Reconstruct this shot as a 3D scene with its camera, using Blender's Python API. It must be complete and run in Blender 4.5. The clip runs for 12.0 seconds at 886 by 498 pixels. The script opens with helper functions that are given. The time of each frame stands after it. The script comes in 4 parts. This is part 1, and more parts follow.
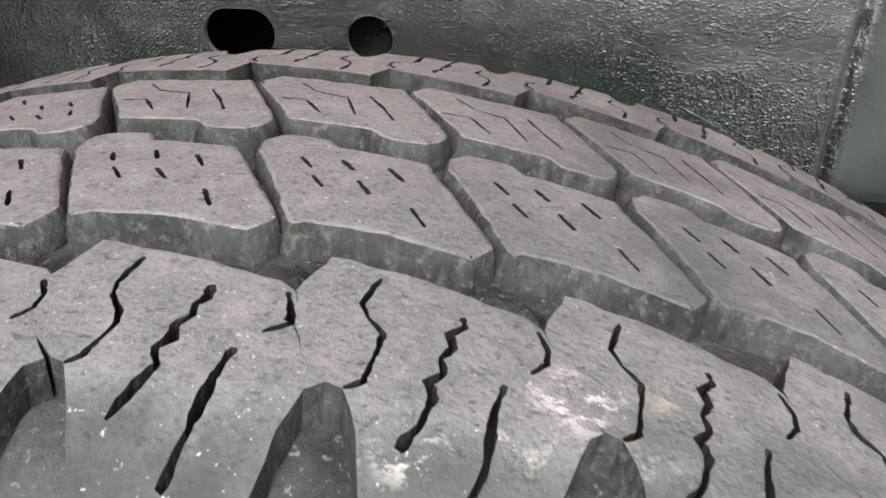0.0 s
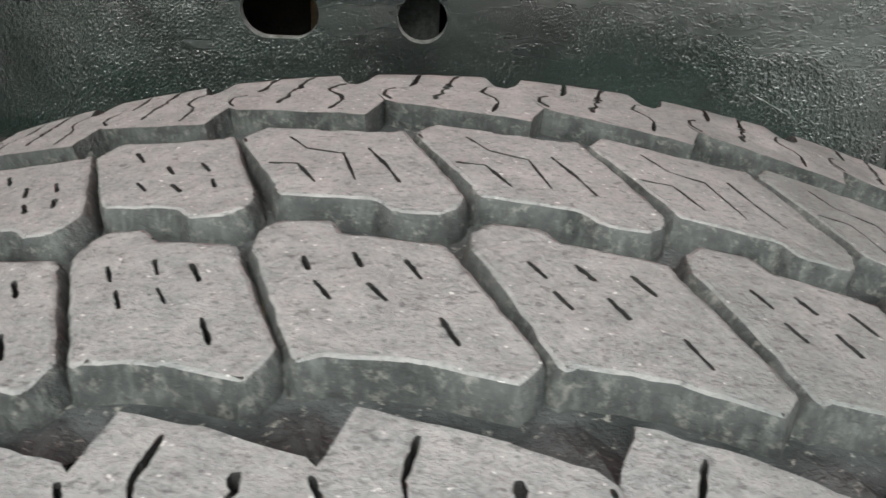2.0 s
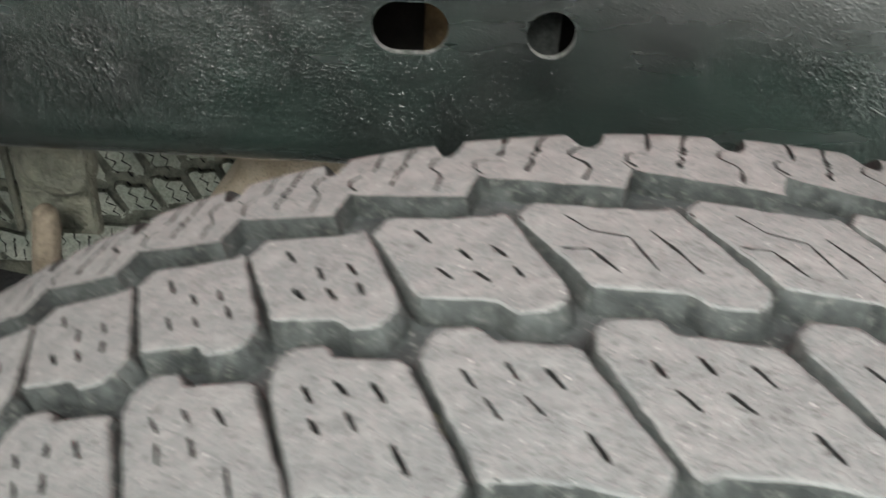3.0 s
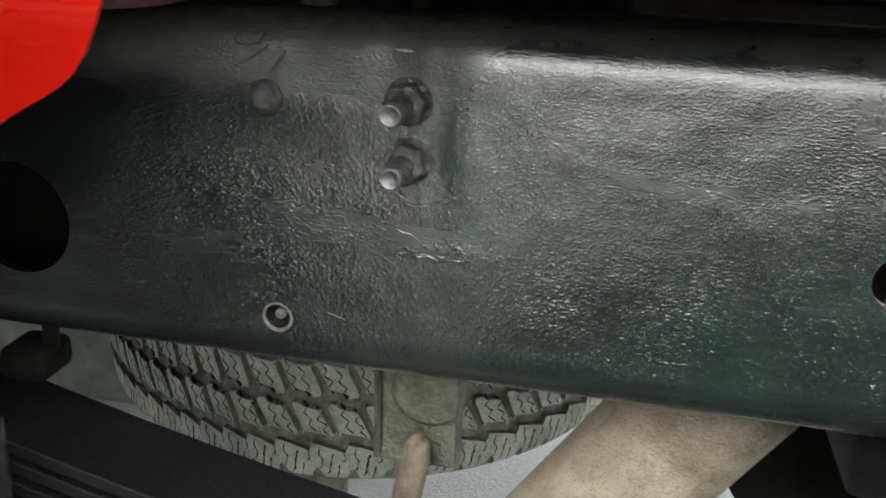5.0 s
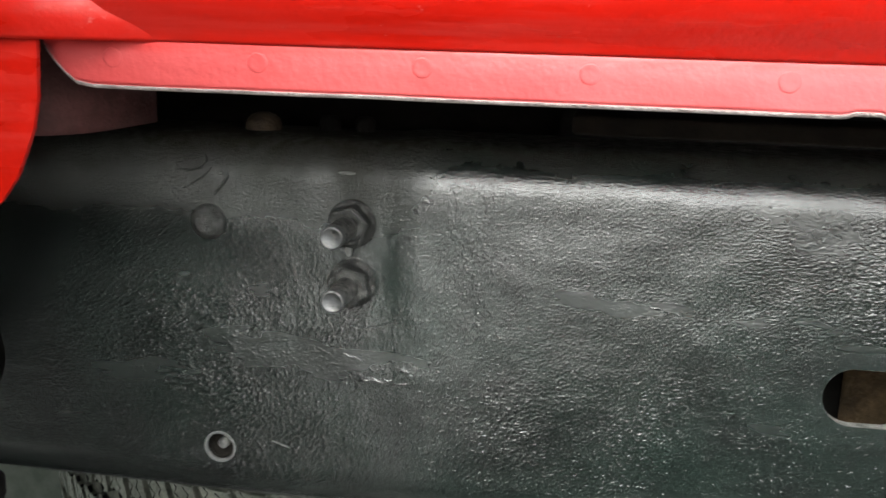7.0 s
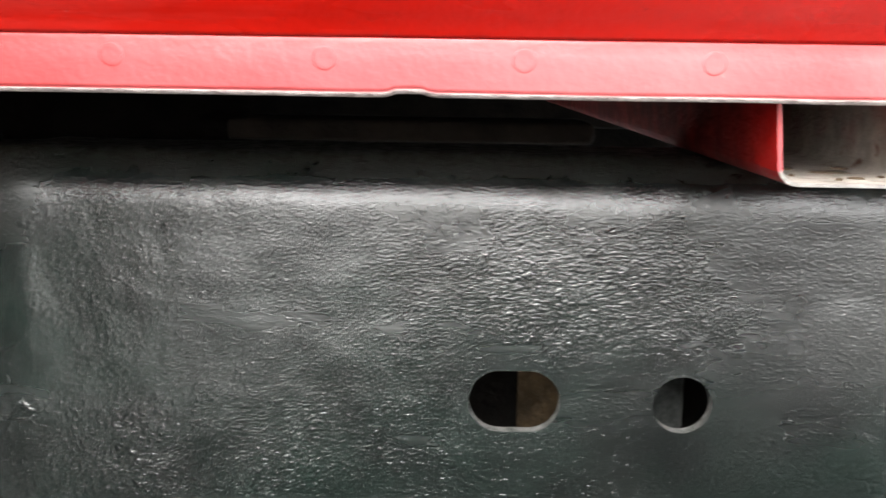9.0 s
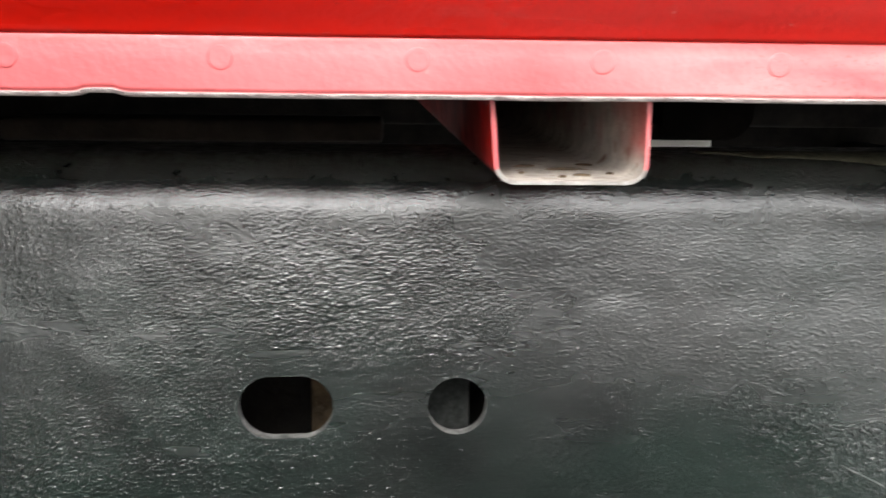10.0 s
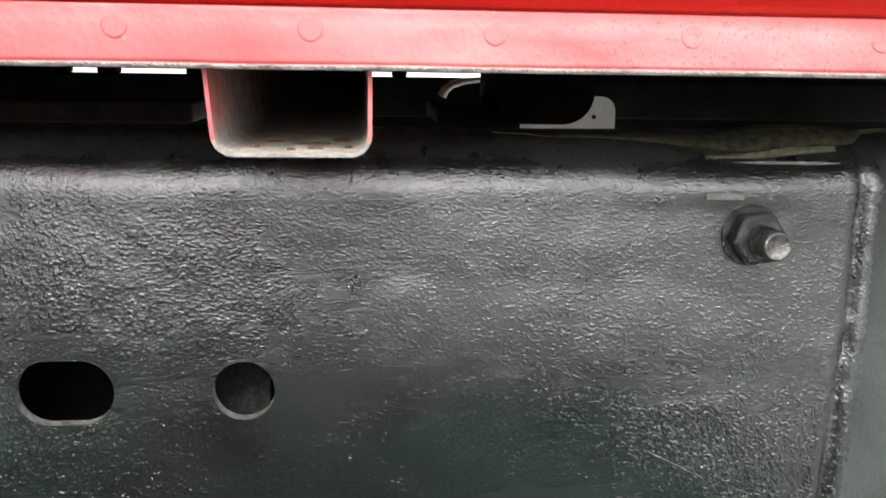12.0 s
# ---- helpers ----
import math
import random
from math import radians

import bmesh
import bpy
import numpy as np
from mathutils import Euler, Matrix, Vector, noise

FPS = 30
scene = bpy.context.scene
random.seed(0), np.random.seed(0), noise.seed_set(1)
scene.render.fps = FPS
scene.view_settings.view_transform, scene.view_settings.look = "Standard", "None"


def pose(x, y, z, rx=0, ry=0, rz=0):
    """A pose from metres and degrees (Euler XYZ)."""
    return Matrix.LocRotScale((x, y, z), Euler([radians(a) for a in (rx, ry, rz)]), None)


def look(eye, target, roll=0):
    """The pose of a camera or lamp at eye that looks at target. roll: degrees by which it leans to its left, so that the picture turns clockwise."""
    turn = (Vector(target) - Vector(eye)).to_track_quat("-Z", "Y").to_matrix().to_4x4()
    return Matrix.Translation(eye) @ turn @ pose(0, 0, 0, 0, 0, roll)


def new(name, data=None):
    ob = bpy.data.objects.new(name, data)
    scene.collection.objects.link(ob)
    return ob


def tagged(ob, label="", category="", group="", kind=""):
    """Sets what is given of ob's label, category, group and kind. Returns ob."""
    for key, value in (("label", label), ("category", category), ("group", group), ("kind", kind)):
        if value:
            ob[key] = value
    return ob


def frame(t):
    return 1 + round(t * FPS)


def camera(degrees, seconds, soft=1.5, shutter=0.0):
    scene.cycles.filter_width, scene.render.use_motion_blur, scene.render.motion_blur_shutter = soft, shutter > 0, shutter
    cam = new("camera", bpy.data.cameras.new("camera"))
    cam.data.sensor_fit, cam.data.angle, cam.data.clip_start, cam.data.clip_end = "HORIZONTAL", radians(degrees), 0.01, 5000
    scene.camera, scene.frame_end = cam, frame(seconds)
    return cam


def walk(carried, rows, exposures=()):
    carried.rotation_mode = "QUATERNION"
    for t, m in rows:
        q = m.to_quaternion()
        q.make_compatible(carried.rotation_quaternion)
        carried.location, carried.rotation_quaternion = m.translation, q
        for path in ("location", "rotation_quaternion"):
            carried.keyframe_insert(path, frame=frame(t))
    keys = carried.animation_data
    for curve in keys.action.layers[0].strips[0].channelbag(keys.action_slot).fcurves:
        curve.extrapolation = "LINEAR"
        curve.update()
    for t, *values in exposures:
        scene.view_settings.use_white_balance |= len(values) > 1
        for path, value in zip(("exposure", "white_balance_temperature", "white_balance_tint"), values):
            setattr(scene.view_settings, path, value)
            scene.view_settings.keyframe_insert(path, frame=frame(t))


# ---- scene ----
from mathutils.geometry import delaunay_2d_cdt

cam = camera(50.5, 12.0, shutter=0.4)
PATH = [
    (0, (0.033, -0.012, 0.813), (-0.08, 1.777, -0.075), 1.5),
    (0.5, (0.025, 0.004, 0.815), (-0.067, 1.77, -0.119), 1.9),
    (1, (0.012, 0.014, 0.817), (-0.033, 1.767, -0.144), 2.5),
    (1.5, (-0.004, 0.021, 0.822), (-0.008, 1.756, -0.171), 3.2),
    (2, (-0.019, 0.023, 0.828), (-0.021, 1.743, -0.192), 2.9),
    (2.5, (-0.042, 0.021, 0.834), (-0.035, 1.725, -0.213), 3.0),
    (3, (-0.08, 0.028, 0.851), (-0.072, 1.702, -0.243), 3.1),
    (3.5, (-0.133, 0.039, 0.869), (-0.169, 1.731, -0.197), 2.8),
    (3.7, (-0.138, 0.041, 0.861), (-0.258, 1.778, -0.122), 2.6),
    (5.5, (-0.244, 0.054, 0.839), (-0.624, 1.911, 0.202), 2.2),
    (6, (-0.248, 0.048, 0.838), (-0.636, 1.935, 0.301), 2.0),
    (6.5, (-0.233, 0.051, 0.841), (-0.589, 1.961, 0.363), 1.9),
    (8.5, (-0.145, 0.089, 0.825), (-0.294, 2.046, 0.444), 1.0),
    (9, (-0.12, 0.094, 0.825), (-0.159, 2.059, 0.455), 0.9),
    (9.5, (-0.087, 0.099, 0.826), (-0.045, 2.063, 0.449), 0.9),
    (10, (-0.062, 0.102, 0.826), (0.065, 2.062, 0.45), 0.7),
    (10.5, (-0.029, 0.105, 0.823), (0.188, 2.057, 0.443), 1.0),
    (11, (-0.009, 0.121, 0.827), (0.236, 2.069, 0.447), 1.1),
    (11.5, (-0.006, 0.107, 0.828), (0.215, 2.06, 0.459), 0.9),
    (12, (0.008, 0.103, 0.819), (0.189, 2.058, 0.441), 0.9),
]
EXPOSURES = [(0.0, 1.25, 6500, 12), (1.0, 1.31, 6500, 8), (2.0, 1.36, 6500, 5), (2.5, 1.47, 6500, 5), (3.0, 1.47, 6500, 3), (3.5, 1.93, 6500, 3), (5.5, 1.70, 6500, 3), (8.5, 1.84, 6500, 9), (10.5, 1.5, 6500, 10), (11.0, 1.42, 6500, 10), (12.0, 1.5, 6500, 10)]
SKY, SUN = 0.15, 0.9
walk(cam, [(t, look(eye, target, roll)) for t, eye, target, roll in PATH], EXPOSURES)

# ---- world, sun, exposure ----
SUN_DIR = Vector((-0.14, -1.0, 0.86)).normalized()
world = bpy.data.worlds.new("overcast_sky")
scene.world = world
world.use_nodes = True
wn, wl = world.node_tree.nodes, world.node_tree.links
wn.clear()
sky = wn.new("ShaderNodeTexSky")
sky.sky_type = "NISHITA"
sky.sun_disc = False
sky.sun_elevation = math.asin(SUN_DIR.z)
sky.sun_rotation = math.atan2(SUN_DIR.x, SUN_DIR.y)
sky.air_density, sky.dust_density, sky.ozone_density = 1.0, 4.0, 1.0
grey = wn.new("ShaderNodeHueSaturation")
grey.inputs["Saturation"].default_value = 0.18
bg = wn.new("ShaderNodeBackground")
bg.inputs["Strength"].default_value = SKY
wout = wn.new("ShaderNodeOutputWorld")
wl.new(sky.outputs[0], grey.inputs["Color"])
wl.new(grey.outputs[0], bg.inputs["Color"])
wl.new(bg.outputs[0], wout.inputs["Surface"])
sun = new("sun", bpy.data.lights.new("sun", "SUN"))
sun.data.energy, sun.data.angle, sun.data.color = SUN, radians(30), (1.0, 0.98, 0.95)
sun.matrix_world = look(SUN_DIR * 5, (0, 0, 0))


# ---- materials ----
class Mat:
    """A node material with short calls for the usual nodes; places are world metres."""

    def __init__(self, name, rough=0.5, metal=0.0, spec=0.5):
        self.m = bpy.data.materials.new(name)
        self.m.use_nodes = True
        self.n, self.l = self.m.node_tree.nodes, self.m.node_tree.links
        self.b = self.n["Principled BSDF"]
        self.b.inputs["Roughness"].default_value = rough
        self.b.inputs["Metallic"].default_value = metal
        self.b.inputs["Specular IOR Level"].default_value = spec
        self.pos = self.n.new("ShaderNodeNewGeometry").outputs["Position"]
        self.height = None

    def stretched(self, sx, sy, sz):
        k = self.n.new("ShaderNodeVectorMath")
        k.operation = "MULTIPLY"
        self.l.new(self.pos, k.inputs[0])
        k.inputs[1].default_value = (sx, sy, sz)
        return k.outputs[0]

    def noise(self, scale, detail=3.0, rough=0.55, where=None, lo=0.35, hi=0.65):
        k = self.n.new("ShaderNodeTexNoise")
        k.inputs["Scale"].default_value = scale
        k.inputs["Detail"].default_value = detail
        k.inputs["Roughness"].default_value = rough
        self.l.new(where or self.pos, k.inputs["Vector"])
        return self.ramp(k.outputs["Fac"], lo, hi)

    def cells(self, scale, lo, hi, where=None):
        k = self.n.new("ShaderNodeTexVoronoi")
        k.inputs["Scale"].default_value = scale
        self.l.new(where or self.pos, k.inputs["Vector"])
        return self.ramp(k.outputs["Distance"], lo, hi)

    def ramp(self, value, lo, hi, a=0.0, b=1.0):
        k = self.n.new("ShaderNodeMapRange")
        k.inputs["From Min"].default_value, k.inputs["From Max"].default_value = lo, hi
        k.inputs["To Min"].default_value, k.inputs["To Max"].default_value = a, b
        self.l.new(value, k.inputs["Value"])
        return k.outputs[0]

    def times(self, a, b):
        k = self.n.new("ShaderNodeMath")
        k.operation = "MULTIPLY"
        for socket, v in zip(k.inputs, (a, b)):
            if isinstance(v, (int, float)):
                socket.default_value = v
            else:
                self.l.new(v, socket)
        return k.outputs[0]

    def sum(self, a, b):
        k = self.n.new("ShaderNodeMath")
        k.operation, k.use_clamp = "ADD", True
        self.l.new(a, k.inputs[0])
        self.l.new(b, k.inputs[1])
        return k.outputs[0]

    def scratch(self, xa, xb, za, zb, thick):
        """A broken thin line in the x-z plane."""
        k = self.n.new("ShaderNodeVectorMath")
        k.operation = "DOT_PRODUCT"
        self.l.new(self.pos, k.inputs[0])
        slope = (zb - za) / (xb - xa)
        k.inputs[1].default_value = (-slope, 0.0, 1.0)
        off = za - slope * xa
        line = self.times(self.ramp(k.outputs["Value"], off - thick, off, 0.0, 1.0), self.ramp(k.outputs["Value"], off, off + thick, 1.0, 0.0))
        span = self.times(self.axis(0, xa - 0.001, xa + 0.001), self.axis(0, xb + 0.001, xb - 0.001))
        return self.times(self.times(line, span), self.noise(300, 3, 0.7, lo=0.40, hi=0.55))

    def axis(self, n, lo, hi):
        k = self.n.new("ShaderNodeSeparateXYZ")
        self.l.new(self.pos, k.inputs[0])
        return self.ramp(k.outputs[n], lo, hi)

    def mix(self, fac, a, b):
        k = self.n.new("ShaderNodeMix")
        k.data_type = "RGBA"
        for socket, v in ((k.inputs[0], fac), (k.inputs[6], a), (k.inputs[7], b)):
            if isinstance(v, (int, float)):
                socket.default_value = v
            elif isinstance(v, tuple):
                socket.default_value = (*v, 1.0)
            else:
                self.l.new(v, socket)
        return k.outputs[2]

    def colour(self, v):
        if isinstance(v, tuple):
            self.b.inputs["Base Color"].default_value = (*v, 1.0)
        else:
            self.l.new(v, self.b.inputs["Base Color"])
        return self

    def rough(self, v, lo, hi):
        self.l.new(self.ramp(v, 0, 1, lo, hi), self.b.inputs["Roughness"])
        return self

    def bump(self, v, metres, strength=1.0):
        k = self.n.new("ShaderNodeBump")
        k.inputs["Distance"].default_value, k.inputs["Strength"].default_value = metres, strength
        self.l.new(v, k.inputs["Height"])
        if self.height is not None:
            self.l.new(self.height, k.inputs["Normal"])
        self.height = k.outputs[0]
        self.l.new(self.height, self.b.inputs["Normal"])
        return self


def worn_rubber():
    """Scuffed tread face: grey bloom, dark flakes, fine white grit; the outer shoulder is less worn and darker, with dried splashes along its border."""
    m = Mat("worn_tread_rubber", 0.85, 0, 0.25)
    fine, broad = m.noise(1000, 4, 0.7, lo=0.3, hi=0.7), m.noise(32, 4, 0.6, lo=0.3, hi=0.7)
    c = m.mix(fine, (0.098, 0.105, 0.105), (0.208, 0.215, 0.212))
    c = m.mix(m.times(broad, 0.5), c, (0.163, 0.162, 0.158))
    c = m.mix(m.times(m.noise(130, 5, 0.75, lo=0.42, hi=0.70), 0.60), c, (0.270, 0.267, 0.259))
    c = m.mix(m.times(m.noise(330, 4, 0.7, lo=0.56, hi=0.69), 0.45), c, (0.075, 0.080, 0.080))
    c = m.mix(m.times(m.noise(760, 2, where=m.stretched(0.7, 1, 1), lo=0.60, hi=0.68), 0.6), c, (0.050, 0.053, 0.053))
    unworn = m.sum(m.axis(1, 0.0865, 0.0790), m.ramp(m.noise(70, 4, 0.6, lo=0.2, hi=0.8), 0, 1, -0.5, 0.15))
    c = m.mix(m.times(unworn, 0.85), c, m.mix(m.noise(60, 3, lo=0.3, hi=0.7), (0.028, 0.031, 0.031), (0.056, 0.060, 0.059)))
    border = m.times(m.times(m.axis(1, 0.074, 0.082), m.axis(1, 0.098, 0.090)), m.axis(0, -0.03, 0.02))
    c = m.mix(m.times(m.times(border, m.noise(150, 5, 0.75, lo=0.58, hi=0.66)), 0.65), c, (0.40, 0.385, 0.35))
    c = m.mix(m.times(m.noise(800, 2, 0.6, lo=0.68, hi=0.75), 0.8), c, (0.50, 0.49, 0.46))
    c = m.mix(m.times(m.noise(230, 4, 0.7, lo=0.69, hi=0.75), 0.75), c, (0.56, 0.55, 0.52))
    # greenish grime, deepened towards +x to paint in the dimmer light there
    dim_smear = m.times(m.axis(0, 0.0, 0.07), m.noise(26, 5, 0.65, lo=0.40, hi=0.62))
    c = m.mix(m.times(dim_smear, 0.70), c, (0.058, 0.068, 0.064))
    for (px, py, pz), size, tint in (((0.0452, 0.0932, 0.7384), 0.008, (0.62, 0.61, 0.59)), ((0.0238, 0.0797, 0.7401), 0.006, (0.50, 0.49, 0.47)), ((0.0590, 0.0965, 0.7360), 0.006, (0.30, 0.275, 0.22))):
        near = m.n.new("ShaderNodeVectorMath")
        near.operation = "DISTANCE"
        m.l.new(m.pos, near.inputs[0])
        near.inputs[1].default_value = (px, py, pz)
        spot = m.times(m.ramp(near.outputs["Value"], size * 0.25, size, 1.0, 0.0), m.noise(230, 5, 0.75, where=m.stretched(0.6, 1, 1), lo=0.51, hi=0.57))
        c = m.mix(m.times(spot, 0.9), c, tint)
    m.colour(c).bump(fine, 0.0003, 0.7).bump(m.noise(240, 4, 0.6, lo=0.2, hi=0.8), 0.0007, 0.6)
    return m.m


def moulded_rubber():
    m = Mat("moulded_groove_rubber", 0.75, 0, 0.3)
    fine = m.noise(600, 4, 0.7, lo=0.3, hi=0.7)
    c = m.mix(m.noise(90, 4, 0.6, lo=0.35, hi=0.7), (0.017, 0.0195, 0.0190), (0.064, 0.070, 0.068))
    c = m.mix(m.times(m.noise(420, 4, 0.7, where=m.stretched(1, 1, 0.35), lo=0.5, hi=0.7), 0.45), c, (0.112, 0.122, 0.115))
    c = m.mix(m.times(m.noise(420, 4, 0.75, lo=0.54, hi=0.68), 0.42), c, (0.205, 0.203, 0.182))
    m.colour(c).rough(fine, 0.65, 0.9).bump(fine, 0.0005, 0.8).bump(m.noise(60, 2), 0.001, 0.4)
    return m.m


def groove_rubber():
    """Groove floors: dull rubber with settled grey road dust."""
    m = Mat("dusty_groove_rubber", 0.9, 0, 0.15)
    fine = m.noise(700, 4, 0.7, lo=0.3, hi=0.7)
    c = m.mix(m.noise(70, 4, 0.65, lo=0.35, hi=0.65), (0.026, 0.029, 0.029), (0.085, 0.092, 0.092))
    c = m.mix(m.times(fine, 0.45), c, (0.036, 0.039, 0.038))
    c = m.mix(m.times(m.noise(600, 3, 0.7, lo=0.60, hi=0.70), 0.6), c, (0.30, 0.29, 0.26))
    m.colour(c).bump(fine, 0.0005, 0.8).bump(m.noise(120, 3), 0.001, 0.4)
    return m.m


def dusty_rubber():
    m = Mat("dusty_spare_rubber", 0.9, 0, 0.2)
    fine = m.noise(300, 4, 0.7)
    c = m.mix(m.noise(22, 4, 0.6), (0.36, 0.40, 0.34), (0.64, 0.66, 0.57))
    c = m.mix(m.times(fine, 0.4), c, (0.06, 0.06, 0.05))
    m.colour(c).bump(fine, 0.001, 0.7)
    return m.m


def rail_paint():
    """Thick glossy black underbody paint: brushed horizontal grain, orange peel and drops in patches, dust on the upper bend."""
    m = Mat("bitumen_black_paint", 0.25, 0, 0.5)
    m.b.inputs["IOR"].default_value = 2.1
    along = m.stretched(0.66, 1.0, 1.0)
    peel_area = m.times(m.times(m.axis(0, -0.160, -0.100), m.axis(0, 0.000, -0.045)), m.times(m.axis(2, 0.706, 0.735), m.axis(2, 0.778, 0.757)))
    left_area = m.times(m.times(m.axis(0, -0.47, -0.42), m.axis(0, -0.30, -0.34)), m.axis(2, 0.735, 0.712))
    low_area = m.times(m.axis(0, -0.31, -0.25), m.axis(2, 0.705, 0.680))
    end_area = m.times(m.axis(0, 0.00, 0.12), m.axis(2, 0.800, 0.725))
    broken = m.noise(24, 4, 0.65, lo=0.32, hi=0.62)
    patch = m.times(m.sum(m.sum(peel_area, left_area), m.sum(low_area, m.times(end_area, 0.75))), broken)
    peel = m.noise(530, 2.0, 0.5, where=along, lo=0.3, hi=0.7)
    drops = m.times(m.cells(680, 0.60, 0.10, where=along), m.noise(330, 2, 0.5, lo=0.44, hi=0.56))
    specks = m.noise(900, 1.5, 0.5, where=along, lo=0.55, hi=0.72)
    grain = m.noise(1300, 2.5, 0.6, where=along, lo=0.3, hi=0.7)
    bands = m.noise(34, 4, 0.6, where=m.stretched(0.22, 1.0, 1.0), lo=0.3, hi=0.7)
    c = m.mix(m.noise(35, 4, 0.6), (0.0045, 0.0060, 0.0056), (0.011, 0.0138, 0.0126))
    film = m.noise(10, 4, 0.65, lo=0.42, hi=0.62)
    c = m.mix(m.times(film, 0.7), c, (0.0130, 0.0230, 0.0190))
    c = m.mix(m.times(m.noise(260, 4, 0.7, lo=0.67, hi=0.75), 0.5), c, (0.07, 0.076, 0.072))
    c = m.mix(m.times(m.noise(150, 4, 0.7, lo=0.52, hi=0.66), 0.55), c, (0.004, 0.004, 0.004))
    # lighter patch towards +x: reflected sheen put into the colour, with extra roughness
    sheen_patch = m.times(m.times(m.axis(0, -0.05, 0.03), m.axis(2, 0.685, 0.725)), m.times(m.axis(2, 0.776, 0.764), m.noise(13, 4, 0.65, lo=0.30, hi=0.56)))
    c = m.mix(m.times(sheen_patch, 0.75), c, (0.034, 0.035, 0.034))
    for xa, xb, za, zb, thick, much in ((-0.352, -0.341, 0.6562, 0.6528, 0.0004, 0.5), (0.119, 0.147, 0.6740, 0.6600, 0.0003, 0.4)):
        c = m.mix(m.times(m.scratch(xa, xb, za, zb, thick), much), c, (0.30, 0.31, 0.30))
    flange = m.times(m.axis(2, 0.7850, 0.7945), m.noise(150, 5, 0.75, lo=0.34, hi=0.62))
    bend = m.times(m.times(m.axis(2, 0.757, 0.772), m.axis(2, 0.798, 0.786)), m.noise(19, 5, 0.7, lo=0.44, hi=0.58))
    front = m.times(m.times(m.axis(2, 0.752, 0.785), m.axis(0, -0.275, -0.305)), m.noise(40, 5, 0.7, lo=0.25, hi=0.7))
    dust = m.sum(flange, m.times(front, 0.8))
    c = m.mix(m.times(dust, 0.8), c, (0.050, 0.045, 0.031))
    c = m.mix(m.times(bend, 0.35), c, (0.045, 0.046, 0.040))
    m.colour(c).rough(m.sum(m.sum(m.times(bands, 0.22), dust), m.sum(m.times(bend, 0.12), m.times(sheen_patch, 0.20))), 0.20, 0.62)
    m.l.new(m.ramp(dust, 0, 1, 0.5, 0.06), m.b.inputs["Specular IOR Level"])
    m.bump(grain, 0.00012, 0.6).bump(m.times(m.noise(900, 4, 0.75), dust), 0.0006, 0.8)
    m.bump(m.times(specks, m.ramp(patch, 0, 1, 0.50, 1.0)), 0.00012, 0.8).bump(m.times(drops, m.ramp(patch, 0, 1, 0.38, 1.05)), 0.00023, 0.8).bump(m.times(peel, m.ramp(patch, 0, 1, 0.25, 1.0)), 0.00010, 0.7)
    m.bump(m.noise(24, 2.5, lo=0.1, hi=0.9), 0.003, 0.40).bump(m.noise(30, 3, 0.6, where=m.stretched(0.14, 1.0, 1.0), lo=0.1, hi=0.9), 0.004, 0.10)
    return m.m


def smooth_rail_paint():
    m = Mat("smooth_black_paint", 0.45, 0, 0.5)
    c = m.mix(m.noise(25, 4), (0.026, 0.033, 0.029), (0.044, 0.053, 0.047))
    m.colour(c).bump(m.noise(160, 3, lo=0.4, hi=0.75), 0.0008, 0.5)
    return m.m


def red_paint():
    m = Mat("red_vehicle_paint", 0.3, 0, 0.22)
    c = m.mix(m.noise(9, 3), (0.43, 0.007, 0.003), (0.51, 0.010, 0.005))
    c = m.mix(m.times(m.noise(300, 4, 0.7, lo=0.68, hi=0.76), 0.6), c, (0.10, 0.02, 0.02))
    c = m.mix(m.times(m.noise(110, 5, 0.8, lo=0.66, hi=0.74), 0.55), c, (0.64, 0.30, 0.27))
    # faint pale streaks along x: bands of reflection put into the paint
    c = m.mix(m.times(m.noise(110, 4, 0.65, where=m.stretched(0.07, 1, 1), lo=0.50, hi=0.75), 0.22), c, (0.60, 0.10, 0.085))
    m.colour(c).rough(m.noise(40, 4, where=m.stretched(0.25, 1, 1)), 0.20, 0.44).bump(m.noise(240, 2), 0.0004, 0.25)
    return m.m


def chalk_glare_red():
    """Red seam paint: chalk and sky glare both put into its pink, dark spatter towards the rear."""
    m = Mat("chalk_glare_seam_paint", 0.4, 0, 0.5)
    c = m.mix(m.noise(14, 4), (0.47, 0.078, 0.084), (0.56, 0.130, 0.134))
    # deeper red towards the front end: shade put into the paint
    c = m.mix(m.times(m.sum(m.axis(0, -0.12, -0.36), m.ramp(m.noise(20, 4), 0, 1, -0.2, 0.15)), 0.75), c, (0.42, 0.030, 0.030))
    # pale streaks from x = 0 rearwards are a painted highlight
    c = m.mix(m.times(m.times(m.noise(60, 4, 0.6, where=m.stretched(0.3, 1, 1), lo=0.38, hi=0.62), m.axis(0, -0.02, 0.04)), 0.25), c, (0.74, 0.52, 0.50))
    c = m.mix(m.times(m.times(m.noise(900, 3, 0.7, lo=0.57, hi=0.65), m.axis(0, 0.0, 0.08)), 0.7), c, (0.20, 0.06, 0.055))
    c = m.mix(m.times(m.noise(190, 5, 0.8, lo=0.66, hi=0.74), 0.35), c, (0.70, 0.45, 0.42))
    # redder at the top: the fold's soft crease shading, painted in
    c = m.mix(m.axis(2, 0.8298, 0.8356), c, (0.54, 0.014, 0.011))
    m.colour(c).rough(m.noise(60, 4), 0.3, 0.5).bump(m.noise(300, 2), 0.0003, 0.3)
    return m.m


def simple(name, dark, light, scale, rough=0.6, metal=0.0, bump=0.0006, spec=0.5):
    m = Mat(name, rough, metal, spec)
    f = m.noise(scale, 4, 0.65)
